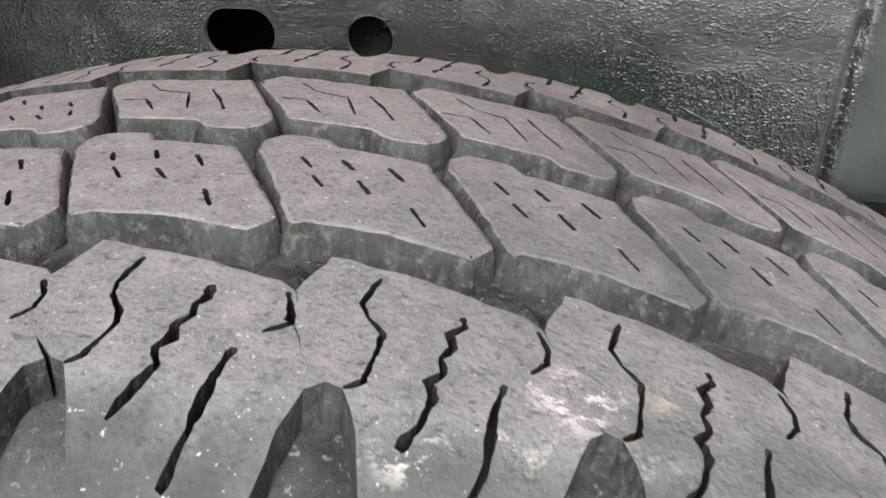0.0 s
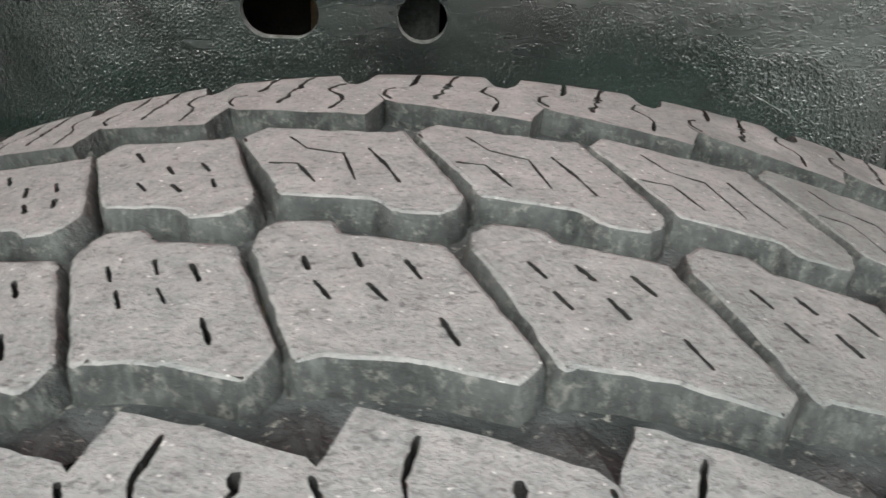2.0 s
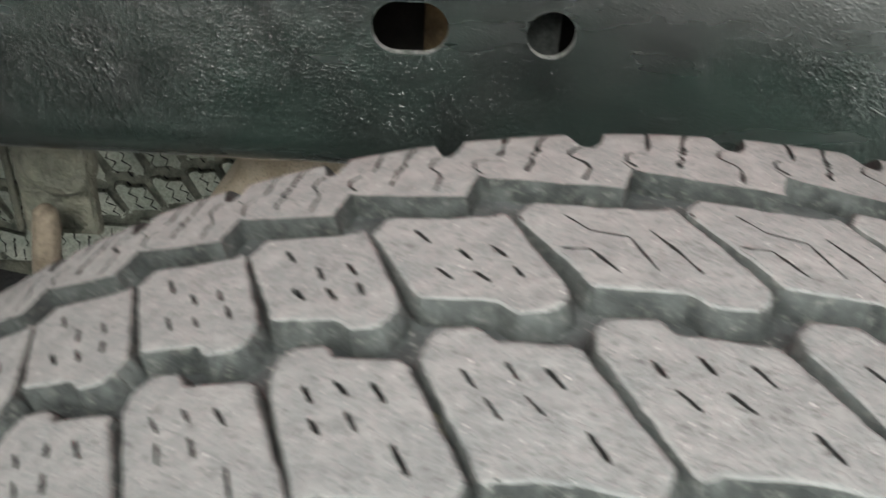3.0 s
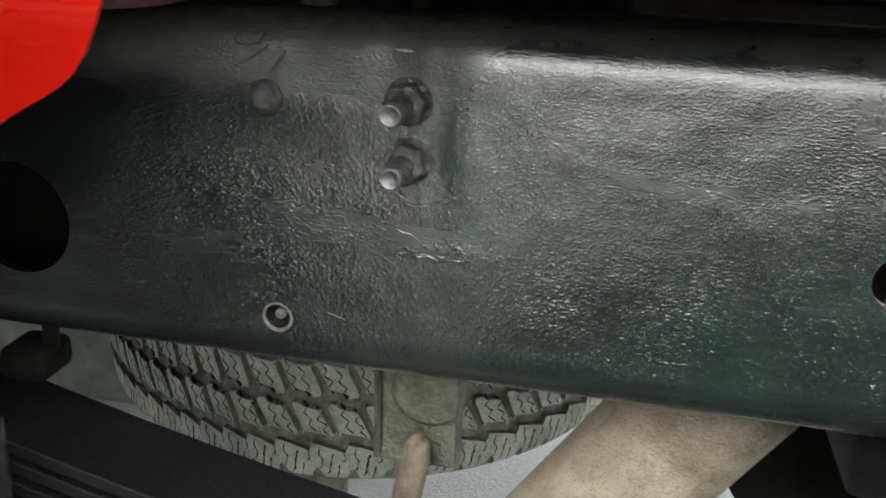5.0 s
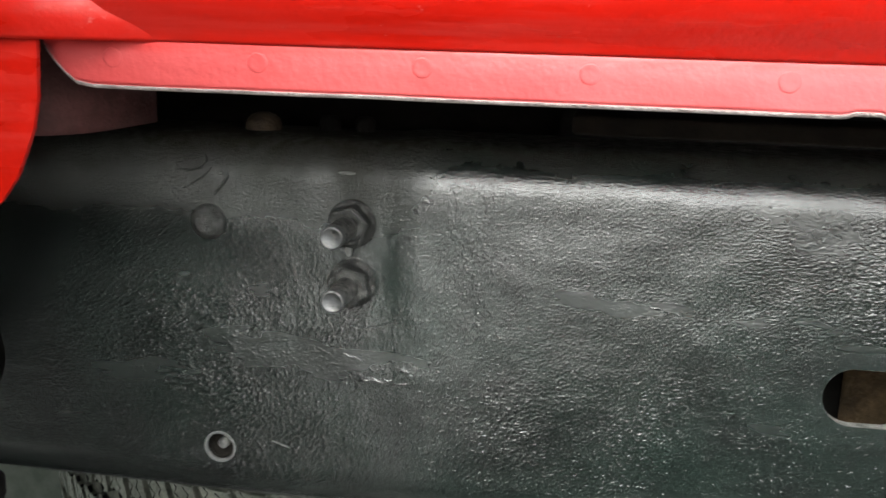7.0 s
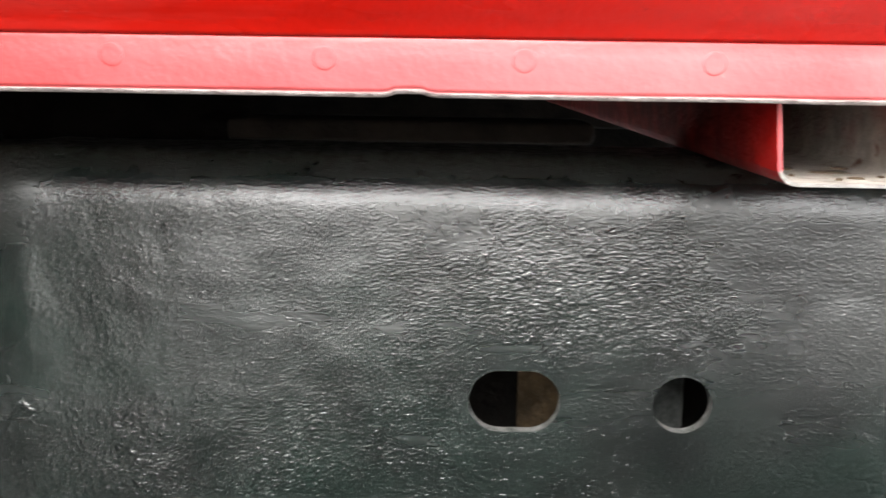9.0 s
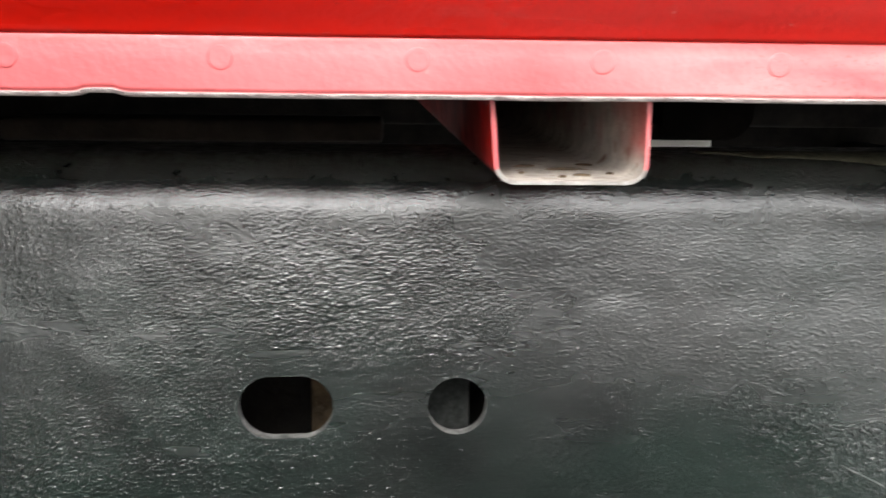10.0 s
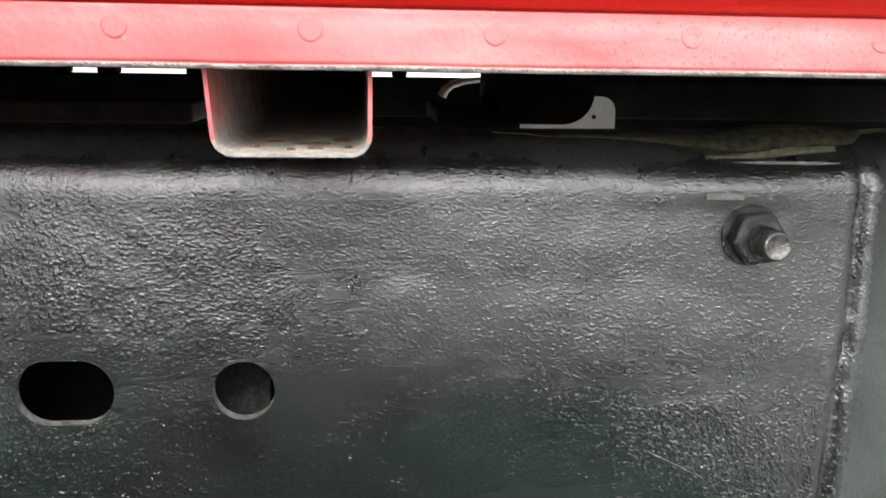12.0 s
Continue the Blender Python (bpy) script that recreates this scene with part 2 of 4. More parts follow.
    m.colour(m.mix(f, dark, light)).bump(m.noise(scale * 6, 3), bump, 0.6)
    return m.m


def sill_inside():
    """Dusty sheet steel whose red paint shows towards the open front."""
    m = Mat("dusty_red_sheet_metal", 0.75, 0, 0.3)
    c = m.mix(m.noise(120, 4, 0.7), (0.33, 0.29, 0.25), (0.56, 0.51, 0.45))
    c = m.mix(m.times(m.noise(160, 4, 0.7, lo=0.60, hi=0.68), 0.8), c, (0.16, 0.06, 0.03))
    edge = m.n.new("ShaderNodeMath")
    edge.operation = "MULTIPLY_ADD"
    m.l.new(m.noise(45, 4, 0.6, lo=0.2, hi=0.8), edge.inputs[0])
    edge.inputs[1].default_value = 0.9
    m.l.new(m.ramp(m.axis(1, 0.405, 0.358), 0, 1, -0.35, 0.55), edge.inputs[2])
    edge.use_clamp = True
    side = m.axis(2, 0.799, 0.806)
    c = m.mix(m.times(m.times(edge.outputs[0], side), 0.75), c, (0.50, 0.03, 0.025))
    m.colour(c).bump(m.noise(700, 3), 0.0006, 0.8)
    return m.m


def sill_outside():
    """Red paint near the open end; further in, brown dirt and painted shade darken it."""
    m = Mat("dirt_shade_red_paint", 0.42, 0, 0.12)
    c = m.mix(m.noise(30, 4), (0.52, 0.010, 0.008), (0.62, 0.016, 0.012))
    dirt_shade = m.sum(m.axis(1, 0.370, 0.405), m.ramp(m.noise(55, 5, 0.7, lo=0.25, hi=0.75), 0, 1, -0.45, 0.25))
    c = m.mix(m.times(dirt_shade, 0.85), c, m.mix(m.noise(140, 4, 0.7), (0.010, 0.008, 0.007), (0.038, 0.028, 0.022)))
    m.colour(c).rough(dirt_shade, 0.34, 0.85).bump(m.noise(400, 3), 0.0006, 0.5)
    return m.m


def speckled_beige():
    m = Mat("speckled_beige_paint", 0.75, 0, 0.3)
    c = m.mix(m.noise(30, 4), (0.29, 0.24, 0.18), (0.42, 0.36, 0.285))
    c = m.mix(m.times(m.noise(38, 5, 0.7, lo=0.50, hi=0.68), 0.55), c, (0.15, 0.14, 0.085))
    c = m.mix(m.times(m.noise(800, 3, 0.7, lo=0.56, hi=0.64), 0.7), c, (0.06, 0.05, 0.035))
    m.colour(c).bump(m.noise(420, 3), 0.0006, 0.6)
    return m.m


def concrete():
    m = Mat("pale_concrete", 0.9, 0, 0.2)
    c = m.mix(m.noise(6, 5, 0.7), (0.84, 0.83, 0.81), (0.93, 0.925, 0.905))
    c = m.mix(m.times(m.noise(240, 3), 0.35), c, (0.36, 0.35, 0.33))
    m.colour(c).bump(m.noise(200, 4), 0.003, 0.6)
    return m.m


def stud_steel():
    """Grimy threads with a bright ground tip."""
    m = Mat("threaded_stud_steel", 0.36, 0.9, 0.5)
    c = m.mix(m.noise(420, 4, 0.65), (0.07, 0.072, 0.07), (0.24, 0.235, 0.225))
    c = m.mix(m.times(m.axis(1, 0.4138, 0.4122), m.noise(260, 3, lo=0.3, hi=0.6)), c, (0.15, 0.153, 0.156))
    m.colour(c).rough(m.noise(350, 3), 0.35, 0.6).bump(m.noise(1500, 3), 0.0002, 0.5)
    return m.m


def near_ground():
    m = Mat("bounce_toned_ground", 0.9, 0, 0.3)
    c = m.mix(m.noise(4, 5, 0.7), (0.21, 0.21, 0.20), (0.28, 0.28, 0.27))
    c = m.mix(m.times(m.noise(180, 3, lo=0.5, hi=0.7), 0.5), c, (0.14, 0.138, 0.13))
    m.colour(c).bump(m.noise(160, 4), 0.004, 0.7)
    return m.m


NEAR_GROUND = near_ground()
WORN, MOULDED, SPARE_RUBBER, GROOVE_DUST = worn_rubber(), moulded_rubber(), dusty_rubber(), groove_rubber()
RAIL, RAIL_END, RED, SEAM_RED = rail_paint(), smooth_rail_paint(), red_paint(), chalk_glare_red()
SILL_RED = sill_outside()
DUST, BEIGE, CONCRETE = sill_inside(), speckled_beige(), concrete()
BLACK = simple("flat_black_paint", (0.006, 0.006, 0.006), (0.015, 0.015, 0.015), 40, 0.65, 0.0, 0.0006, 0.35)
STEEL, STUD = simple("weathered_steel", (0.20, 0.21, 0.205), (0.38, 0.38, 0.365), 420, 0.32, 0.9), stud_steel()
LEAF_EDGE = simple("leaf_edge_steel", (0.30, 0.34, 0.33), (0.48, 0.52, 0.505), 120, 0.5, 0.3)
NUT = simple("painted_nut_black", (0.032, 0.033, 0.032), (0.16, 0.16, 0.152), 300, 0.24, 0.8)
RUST = simple("brown_rust", (0.050, 0.034, 0.018), (0.115, 0.075, 0.040), 90, 0.85)
DARK_RUST = simple("dark_brown_rust", (0.018, 0.012, 0.007), (0.062, 0.040, 0.022), 60, 0.85)
# near-black matt, shared by the bed's underside, far frame parts and added panels
NEAR_BLACK = simple("near_black_matt", (0.005, 0.0045, 0.004), (0.014, 0.012, 0.010), 30, 0.95, 0.0, 0.0006, 0.15)
GUSSET = simple("dark_rusty_gusset", (0.030, 0.021, 0.012), (0.100, 0.068, 0.036), 60, 0.9, 0.0, 0.0006, 0.2)
PACKING = simple("brown_packing", (0.011, 0.0085, 0.0065), (0.026, 0.020, 0.015), 40, 0.85, 0.0, 0.0006, 0.2)
MUD = simple("dried_mud_metal", (0.105, 0.108, 0.085), (0.23, 0.225, 0.178), 45, 0.9, 0.0, 0.002)
BARE_EDGE = simple("bare_cut_edge", (0.20, 0.18, 0.165), (0.36, 0.34, 0.32), 200, 0.5)
HOLE_EDGE = simple("scuffed_hole_edge", (0.05, 0.05, 0.048), (0.25, 0.245, 0.235), 300, 0.5)
LINER = simple("rough_speckled_liner", (0.006, 0.0075, 0.007), (0.050, 0.055, 0.051), 520, 0.5, 0.0, 0.004)
LIP_EDGE = simple("pale_cut_edge", (0.23, 0.185, 0.175), (0.43, 0.37, 0.35), 160, 0.5)
OFFWHITE = simple("offwhite_plastic", (0.74, 0.73, 0.67), (0.85, 0.84, 0.78), 40, 0.6)
STRAP = simple("mossy_flat_rubber", (0.024, 0.024, 0.015), (0.088, 0.084, 0.054), 260, 0.9, 0.0, 0.0010, 0.2)
STRAP_EDGE = simple("pale_olive_rubber", (0.095, 0.098, 0.062), (0.200, 0.200, 0.140), 300, 0.85, 0.0, 0.0006, 0.25)
RIVET = simple("dusty_black_paint", (0.014, 0.0145, 0.014), (0.075, 0.076, 0.072), 200, 0.34)
SHADED_GREEN = simple("shaded_ground_green", (0.16, 0.188, 0.155), (0.27, 0.30, 0.255), 18, 0.8)
FLAKE = simple("pale_paint_flake", (0.22, 0.22, 0.21), (0.40, 0.40, 0.38), 300, 0.5)
PIN = simple("tan_rusted_pin", (0.11, 0.088, 0.062), (0.21, 0.17, 0.13), 120, 0.85)
MOSS = simple("dry_moss", (0.050, 0.048, 0.036), (0.24, 0.22, 0.11), 600, 0.9)
# darker copy of the rubber: the slits' inner shade put into the colour
SIPE = simple("shaded_sipe_rubber", (0.010, 0.010, 0.010), (0.022, 0.023, 0.022), 200, 0.7, 0.0, 0.0004, 0.3)
GRIMY_RED = simple("grimy_red_paint", (0.06, 0.022, 0.020), (0.14, 0.050, 0.047), 60, 0.7)
SPARE_GROOVE = simple("dirt_filled_groove", (0.095, 0.104, 0.084), (0.26, 0.268, 0.218), 70, 0.9, 0.0, 0.0015)
RIM_PAINT = simple("dull_rim_paint", (0.10, 0.10, 0.10), (0.20, 0.20, 0.20), 30, 0.6, 0.2)


# ---- building helpers ----
def thing(name, label, category, place=(0, 0, 0), group="", kind=""):
    ob = new(name)
    ob.empty_display_size = 0.05
    ob.location = place
    return tagged(ob, label, category, group, kind)


def mesh_of(name, verts, faces, mats, slots=None, smooth=False):
    me = bpy.data.meshes.new(name)
    me.from_pydata([tuple(v) for v in verts], [], faces)
    for m in mats if isinstance(mats, (list, tuple)) else [mats]:
        me.materials.append(m)
    if slots is not None:
        me.polygons.foreach_set("material_index", slots)
    if smooth is True:
        me.polygons.foreach_set("use_smooth", [True] * len(me.polygons))
    elif smooth:
        me.polygons.foreach_set("use_smooth", smooth)
    me.update()
    return me


def part(name, bm, material, parent, label="", smooth=True):
    """One bmesh as one mesh object under a thing or a part."""
    me = bpy.data.meshes.new(name)
    for f in bm.faces:
        f.smooth = smooth
    bm.normal_update()
    bm.to_mesh(me)
    bm.free()
    me.materials.append(material)
    ob = new(name, me)
    ob.parent = parent
    if parent is not None:
        ob.location = -parent_place(parent)
    return tagged(ob, label)


def parent_place(ob):
    place = Vector((0, 0, 0))
    while ob is not None:
        place += ob.location
        ob = ob.parent
    return place


def hang(name, me, parent, label=""):
    """A ready mesh, in world places, under a parent."""
    ob = new(name, me)
    ob.parent = parent
    if parent is not None:
        ob.location = -parent_place(parent)
    return tagged(ob, label)


def box(x0, x1, y0, y1, z0, z1, bevel=0.0):
    bm = bmesh.new()
    bmesh.ops.create_cube(bm, size=1, matrix=Matrix.LocRotScale(((x0 + x1) / 2, (y0 + y1) / 2, (z0 + z1) / 2), None, (x1 - x0, y1 - y0, z1 - z0)))
    if bevel:
        bmesh.ops.bevel(bm, geom=bm.edges[:], offset=bevel, segments=2, affect="EDGES", profile=0.5)
    return bm


def turned(profile, m, n=40):
    """A lathe round the local z axis: rows of (radius, height), placed by the matrix m."""
    bm = bmesh.new()
    rings = []
    for r, h in profile:
        if r < 1e-6:
            rings.append([bm.verts.new(m @ Vector((0, 0, h)))] * n)
        else:
            rings.append([bm.verts.new(m @ Vector((r * math.cos(2 * math.pi * k / n), r * math.sin(2 * math.pi * k / n), h))) for k in range(n)])
    for a, b in zip(rings, rings[1:]):
        for k in range(n):
            q = [a[k], a[(k + 1) % n], b[(k + 1) % n], b[k]]
            q = [v for i, v in enumerate(q) if v not in q[:i]]
            if len(q) > 2:
                bm.faces.new(q)
    return bm


def tube(points, r, n=14, caps=True):
    """A round bar along a line of places."""
    bm = bmesh.new()
    points = [Vector(p) for p in points]
    rings = []
    for k, p in enumerate(points):
        way = (points[min(k + 1, len(points) - 1)] - points[max(k - 1, 0)]).normalized()
        side = way.cross(Vector((0.3, 0.2, 1))).normalized()
        other = way.cross(side)
        rr = r[k] if isinstance(r, (list, tuple)) else r
        rings.append([bm.verts.new(p + rr * (math.cos(a) * side + math.sin(a) * other)) for a in (2 * math.pi * i / n for i in range(n))])
    for a, b in zip(rings, rings[1:]):
        for i in range(n):
            bm.faces.new((a[i], a[(i + 1) % n], b[(i + 1) % n], b[i]))
    if caps:
        bm.faces.new(rings[0])
        bm.faces.new(rings[-1])
    bmesh.ops.recalc_face_normals(bm, faces=bm.faces)
    return bm


def strip(profile, x0, x1, thick, n=1):
    """Sheet metal of one section (y, z), run along x, with thickness towards the section's left."""
    bm = bmesh.new()
    p = [Vector((0, y, z)) for y, z in profile]
    nor = []
    for k in range(len(p)):
        w = (p[min(k + 1, len(p) - 1)] - p[max(k - 1, 0)]).normalized()
        nor.append(Vector((0, -w.z, w.y)))
    cols = []
    for i in range(n + 1):
        x = x0 + (x1 - x0) * i / n
        cols.append(([bm.verts.new((x, q.y, q.z)) for q in p], [bm.verts.new((x, q.y + thick * v.y, q.z + thick * v.z)) for q, v in zip(p, nor)]))
    for (a, b), (c, d) in zip(cols, cols[1:]):
        for k in range(len(p) - 1):
            bm.faces.new((a[k], a[k + 1], c[k + 1], c[k]))
            bm.faces.new((b[k], d[k], d[k + 1], b[k + 1]))
        bm.faces.new((a[0], c[0], d[0], b[0]))
        bm.faces.new((a[-1], b[-1], d[-1], c[-1]))
    for a, b in (cols[0], cols[-1]):
        for k in range(len(p) - 1):
            bm.faces.new((a[k], b[k], b[k + 1], a[k + 1]))
    bmesh.ops.recalc_face_normals(bm, faces=bm.faces)
    return bm


def inside(p, poly):
    hit, (x, y) = False, p
    for (x0, y0), (x1, y1) in zip(poly, poly[1:] + poly[:1]):
        if (y0 > y) != (y1 > y) and x < (x1 - x0) * (y - y0) / (y1 - y0) + x0:
            hit = not hit
    return hit


def area(poly):
    return sum(a[0] * b[1] - b[0] * a[1] for a, b in zip(poly, poly[1:] + poly[:1])) / 2


def split(poly, step, closed=True):
    out = []
    ends = poly[1:] + poly[:1] if closed else poly[1:]
    for a, b in zip(poly, ends):
        n = max(1, round(math.dist(a, b) / step))
        out += [(a[0] + (b[0] - a[0]) * k / n, a[1] + (b[1] - a[1]) * k / n) for k in range(n)]
    return out if closed else out + [poly[-1]]


def swell(poly, d):
    """The outline moved outwards by d (inwards: minus); poly runs anticlockwise."""
    out = []
    for k, p in enumerate(poly):
        a, b = Vector(poly[k - 1]), Vector(poly[(k + 1) % len(poly)])
        u, w = (Vector(p) - a).normalized(), (b - Vector(p)).normalized()
        n = Vector((u.y, -u.x)) + Vector((w.y, -w.x))
        if n.length < 1e-6:
            n = Vector((u.y, -u.x))
        n.normalize()
        c = max(0.5, n.dot(Vector((u.y, -u.x))))
        out.append((p[0] + n.x * d / c, p[1] + n.y * d / c))
    return out


def filled(outline, holes, seeds):
    """Triangles between an outline and its holes, with loose inner points."""
    pts, edges = [], []
    for loop in [outline] + holes:
        k = len(pts)
        pts += loop
        edges += [(k + i, k + (i + 1) % len(loop)) for i in range(len(loop))]
    pts += [s for s in seeds if inside(s, outline) and not any(inside(s, h) for h in holes)]
    vs, _, fs, *_ = delaunay_2d_cdt([Vector(p) for p in pts], edges, [], 0, 1e-7)
    keep = []
    for f in fs:
        c = (sum(vs[i].x for i in f) / 3, sum(vs[i].y for i in f) / 3)
        if inside(c, outline) and not any(inside(c, h) for h in holes):
            keep.append(tuple(f))
    return [(v.x, v.y) for v in vs], keep


# ---- tyre ----
TYRE_R, GROUND = 0.335, 0.0785
# three pitch lengths, as mixed round the tread: long, middle, short
LONG, MIDDLE = 0.0373, 0.0320
SHORT = (2 * math.pi * TYRE_R - 28 * LONG - MIDDLE) / 35
PATTERN = 0.0369
FLOOR_DEPTH = 0.0063


def crown(v):
    """Radius of the tread at a distance v from its middle line."""
    return TYRE_R - v * v / 1.55 - max(0.0, abs(v) - 0.081) ** 2 / 0.030


def on_tyre(s, v, d):
    r, a = crown(v) - d, s / TYRE_R
    return (r * math.sin(a), v, r * math.cos(a))


def slit(line, wide, rng, ragged=0.3):
    """A thin closed outline along a bent line."""
    line = split(line, 0.0009, closed=False)
    left, right, phase = [], [], rng.uniform(0, 6.28)
    for k, p in enumerate(line):
        a, b = line[max(k - 1, 0)], line[min(k + 1, len(line) - 1)]
        w = Vector((b[0] - a[0], b[1] - a[1])).normalized()
        h = wide / 2 * min(1.0, 0.7 + 0.3 * min(k, len(line) - 1 - k)) * (0.95 + (0.30 if len(line) > 14 else 0.10) * math.sin(0.5 * k + phase) + 0.10 * math.sin(1.6 * k + 2 * phase))
        left.append((p[0] - w.y * h * (1 + ragged * rng.uniform(-1, 1)), p[1] + w.x * h * (1 + ragged * rng.uniform(-1, 1))))
        right.append((p[0] + w.y * h * (1 + ragged * rng.uniform(-1, 1)), p[1] - w.x * h * (1 + ragged * rng.uniform(-1, 1))))
    poly = left + right[::-1]
    return poly if area(poly) > 0 else poly[::-1]


def rounded(poly, radius):
    """The outline with its corners turned into short arcs."""
    out = []
    for k, p in enumerate(poly):
        p, a, b = Vector(p), Vector(poly[k - 1]), Vector(poly[(k + 1) % len(poly)])
        d = min(radius, 0.45 * (a - p).length, 0.45 * (b - p).length)
        u, w = p + (a - p).normalized() * d, p + (b - p).normalized() * d
        out += [tuple((1 - f) ** 2 * u + 2 * f * (1 - f) * p + f * f * w) for f in (0.0, 0.25, 0.5, 0.75, 1.0)]
    return out


def tread_piece(name, outline, slits, rng, depth=0.0068, soft=0.0013, draft=0.0009, mats=None, inset=0.0):
    """One tread block: worn face, chamfer, moulded walls, and sipes with their own walls and floors."""
    if area(outline) < 0:
        outline = outline[::-1]
    if inset:
        outline = swell(outline, -inset)
    rim = split(outline, 0.003)
    rim = [(x + rng.uniform(-1, 1) * 0.00028, y + rng.uniform(-1, 1) * 0.00028) for x, y in rim]
    top = swell(rim, -soft) if soft else rim
    holes = [slit(line, wide, rng) for line, wide, _ in slits]
    lo = [min(p[k] for p in rim) for k in (0, 1)]
    hi = [max(p[k] for p in rim) for k in (0, 1)]
    seeds = [(lo[0] + 0.0045 * i + rng.uniform(-1, 1) * 0.0008, lo[1] + 0.0045 * j + rng.uniform(-1, 1) * 0.0008)
             for i in range(1, int((hi[0] - lo[0]) / 0.0045)) for j in range(1, int((hi[1] - lo[1]) / 0.0045))]
    flat, faces = filled(top, holes, seeds)
    verts = [on_tyre(x, y, 0.00008 * math.sin(900 * x + 700 * y)) for x, y in flat]
    slots, soft_faces = [0] * len(faces), [True] * len(faces)

    def wall(a, da, b, db, slot, round_over=False):
        k, n = len(verts), len(a)
        verts.extend(on_tyre(x, y, da) for x, y in a)
        verts.extend(on_tyre(x, y, db) for x, y in b)
        for i in range(n):
            j = (i + 1) % n
            faces.append((k + i, k + n + i, k + n + j, k + j))
            slots.append(slot)
            soft_faces.append(round_over)

    if soft:
        mid = swell(rim, -soft * 0.42)
        wall(top, 0.0, mid, soft * 0.2, 0, True)
        wall(mid, soft * 0.2, rim, soft * 0.9, 1, True)
    wall(rim, soft * 0.9 if soft else 0.0, swell(rim, draft), depth, 1, bool(soft))
    for hole, (_, _, deep) in zip(holes, slits):
        wall(hole[::-1], 0.0, hole[::-1], deep, 2)
        k = len(verts)
        verts.extend(on_tyre(x, y, deep) for x, y in hole)
        faces.append(tuple(range(k, k + len(hole))))
        slots.append(2)
        soft_faces.append(False)
    me = mesh_of(name, verts, faces, mats, slots, soft_faces)
    bm = bmesh.new()
    bm.from_mesh(me)
    bmesh.ops.remove_doubles(bm, verts=bm.verts, dist=1e-6)
    bm.to_mesh(me)
    bm.free()
    return me


def mm(rows):
    return [(x / 1000, y / 1000) for x, y in rows]


MID = mm([(-35.6, -9.5), (-35, -4.5), (-31.5, -1), (-22.8, -1.5), (-20.2, -5.8), (-2, -9), (-0.3, -13), (12, -38.5), (8.2, -44.8), (-6, -41), (-19.5, -39.5), (-22.8, -40.8)])
MID_SLITS = [mm(p) for p in ([(-26.2, -13.2), (-23.7, -17.9)], [(-18, -12.8), (-15.6, -17.1)], [(-9.4, -14.3), (-6, -19.9)],
                             [(-22.4, -21.3), (-19.7, -26.1)], [(-14.2, -21.5), (-11.4, -26.4)], [(-3.4, -30.2), (0, -36.4)])]
SHIFT = -0.0356
LONG_SLITS = [mm(p) for p in ([(-19.3, 29.9), (-15.5, 21.5), (-12.1, 13.3)], [(-36.4, 37.2), (-32.3, 29.9), (-24.6, 27.5), (-20, 13.9)], [(-39, 23.7), (-32.3, 22.6), (-27.7, 13.4)])]
ZIGZAG_SLITS = [mm(p) for p in ([(-21, -3), (-17, -9), (-21, -15), (-13, -22), (-16, -29), (-8, -36)], [(-8, -9), (-3, -15), (-7, -22), (2, -28), (-1, -34), (5, -40)])]
SHOULDER = mm([(-16.9, -60.5), (-15, -65.5), (-15, -69.5), (-12.9, -75), (-8.7, -80), (-6.3, -80.8), (-3.5, -87), (-1.5, -93.6), (-1, -100),
               (20.6, -100), (21.8, -95), (23.8, -88), (25.9, -81.7), (28.2, -80), (24, -75), (21.9, -69.5), (21.9, -65.5), (20, -60.5), (17.3, -58.6), (1.4, -53.4), (-13.2, -49.9)])
SHOULDER_SLITS = [(mm([(-4.9, -54.5), (-6.6, -61.8), (-5.9, -64.8), (-2.9, -68.7), (-2.7, -72.1), (-4.3, -79), (-5.9, -80.5)]), 0.0011, 0.005),
                  (mm([(8, -61.1), (8.2, -64), (6.8, -66.3), (7.3, -69), (5.7, -71.8), (6.4, -74.9), (4.7, -76.9), (5.5, -79.8), (4.2, -84.9), (1.9, -88.4)]), 0.0014, 0.005),
                  (mm([(15, -74.9), (13.9, -80.4), (12.9, -88.9), (10.7, -95.3)]), 0.0014, 0.005),
                  (mm([(18.9, -61.4), (20.7, -65.3), (20.7, -68.7), (17.9, -71.4)]), 0.0010, 0.004)]


def turned_round(rows):
    return [(-x + SHIFT, -y) for x, y in rows]


def far_shoulder(rows):
    """The far shoulder, whose outer notches reach further in."""
    def deeper(v):
        v = v * 1000
        return (v if v > -70 else -70 + (v + 70) * 0.4 if v > -80 else -74 + (v + 80) * 1.3) / 1000
    return turned_round([(x, deeper(y)) for x, y in rows])


ROWS_OF_TREAD = (("near", 0.0085), ("far", -0.0125), ("near_shoulder", 0.024), ("far_shoulder", -0.020))


def tread_meshes(mats, seed, length, versions, long_sipes, chunky=False):
    """Meshes of the four rows for one pitch length, in some versions each."""
    rng, f = random.Random(seed), length / PATTERN
    kinds = {}
    for row, anchor in ROWS_OF_TREAD:
        kinds[row] = []
        for _ in range(versions):
            def fit(rows, k=0.0):
                return [(anchor + f * (x - anchor) + rng.uniform(-k, k), y + rng.uniform(-k, k)) for x, y in rows]
            w = rng.uniform(0.85, 1.15)
            if "shoulder" in row:
                turn = far_shoulder if row == "far_shoulder" else list
                wear = 0.8 if row == "far_shoulder" else 1.0
                sl = [(fit(turn(p), 0.0004), wide * wear * rng.uniform(0.75, 1.2), deep) for p, wide, deep in SHOULDER_SLITS]
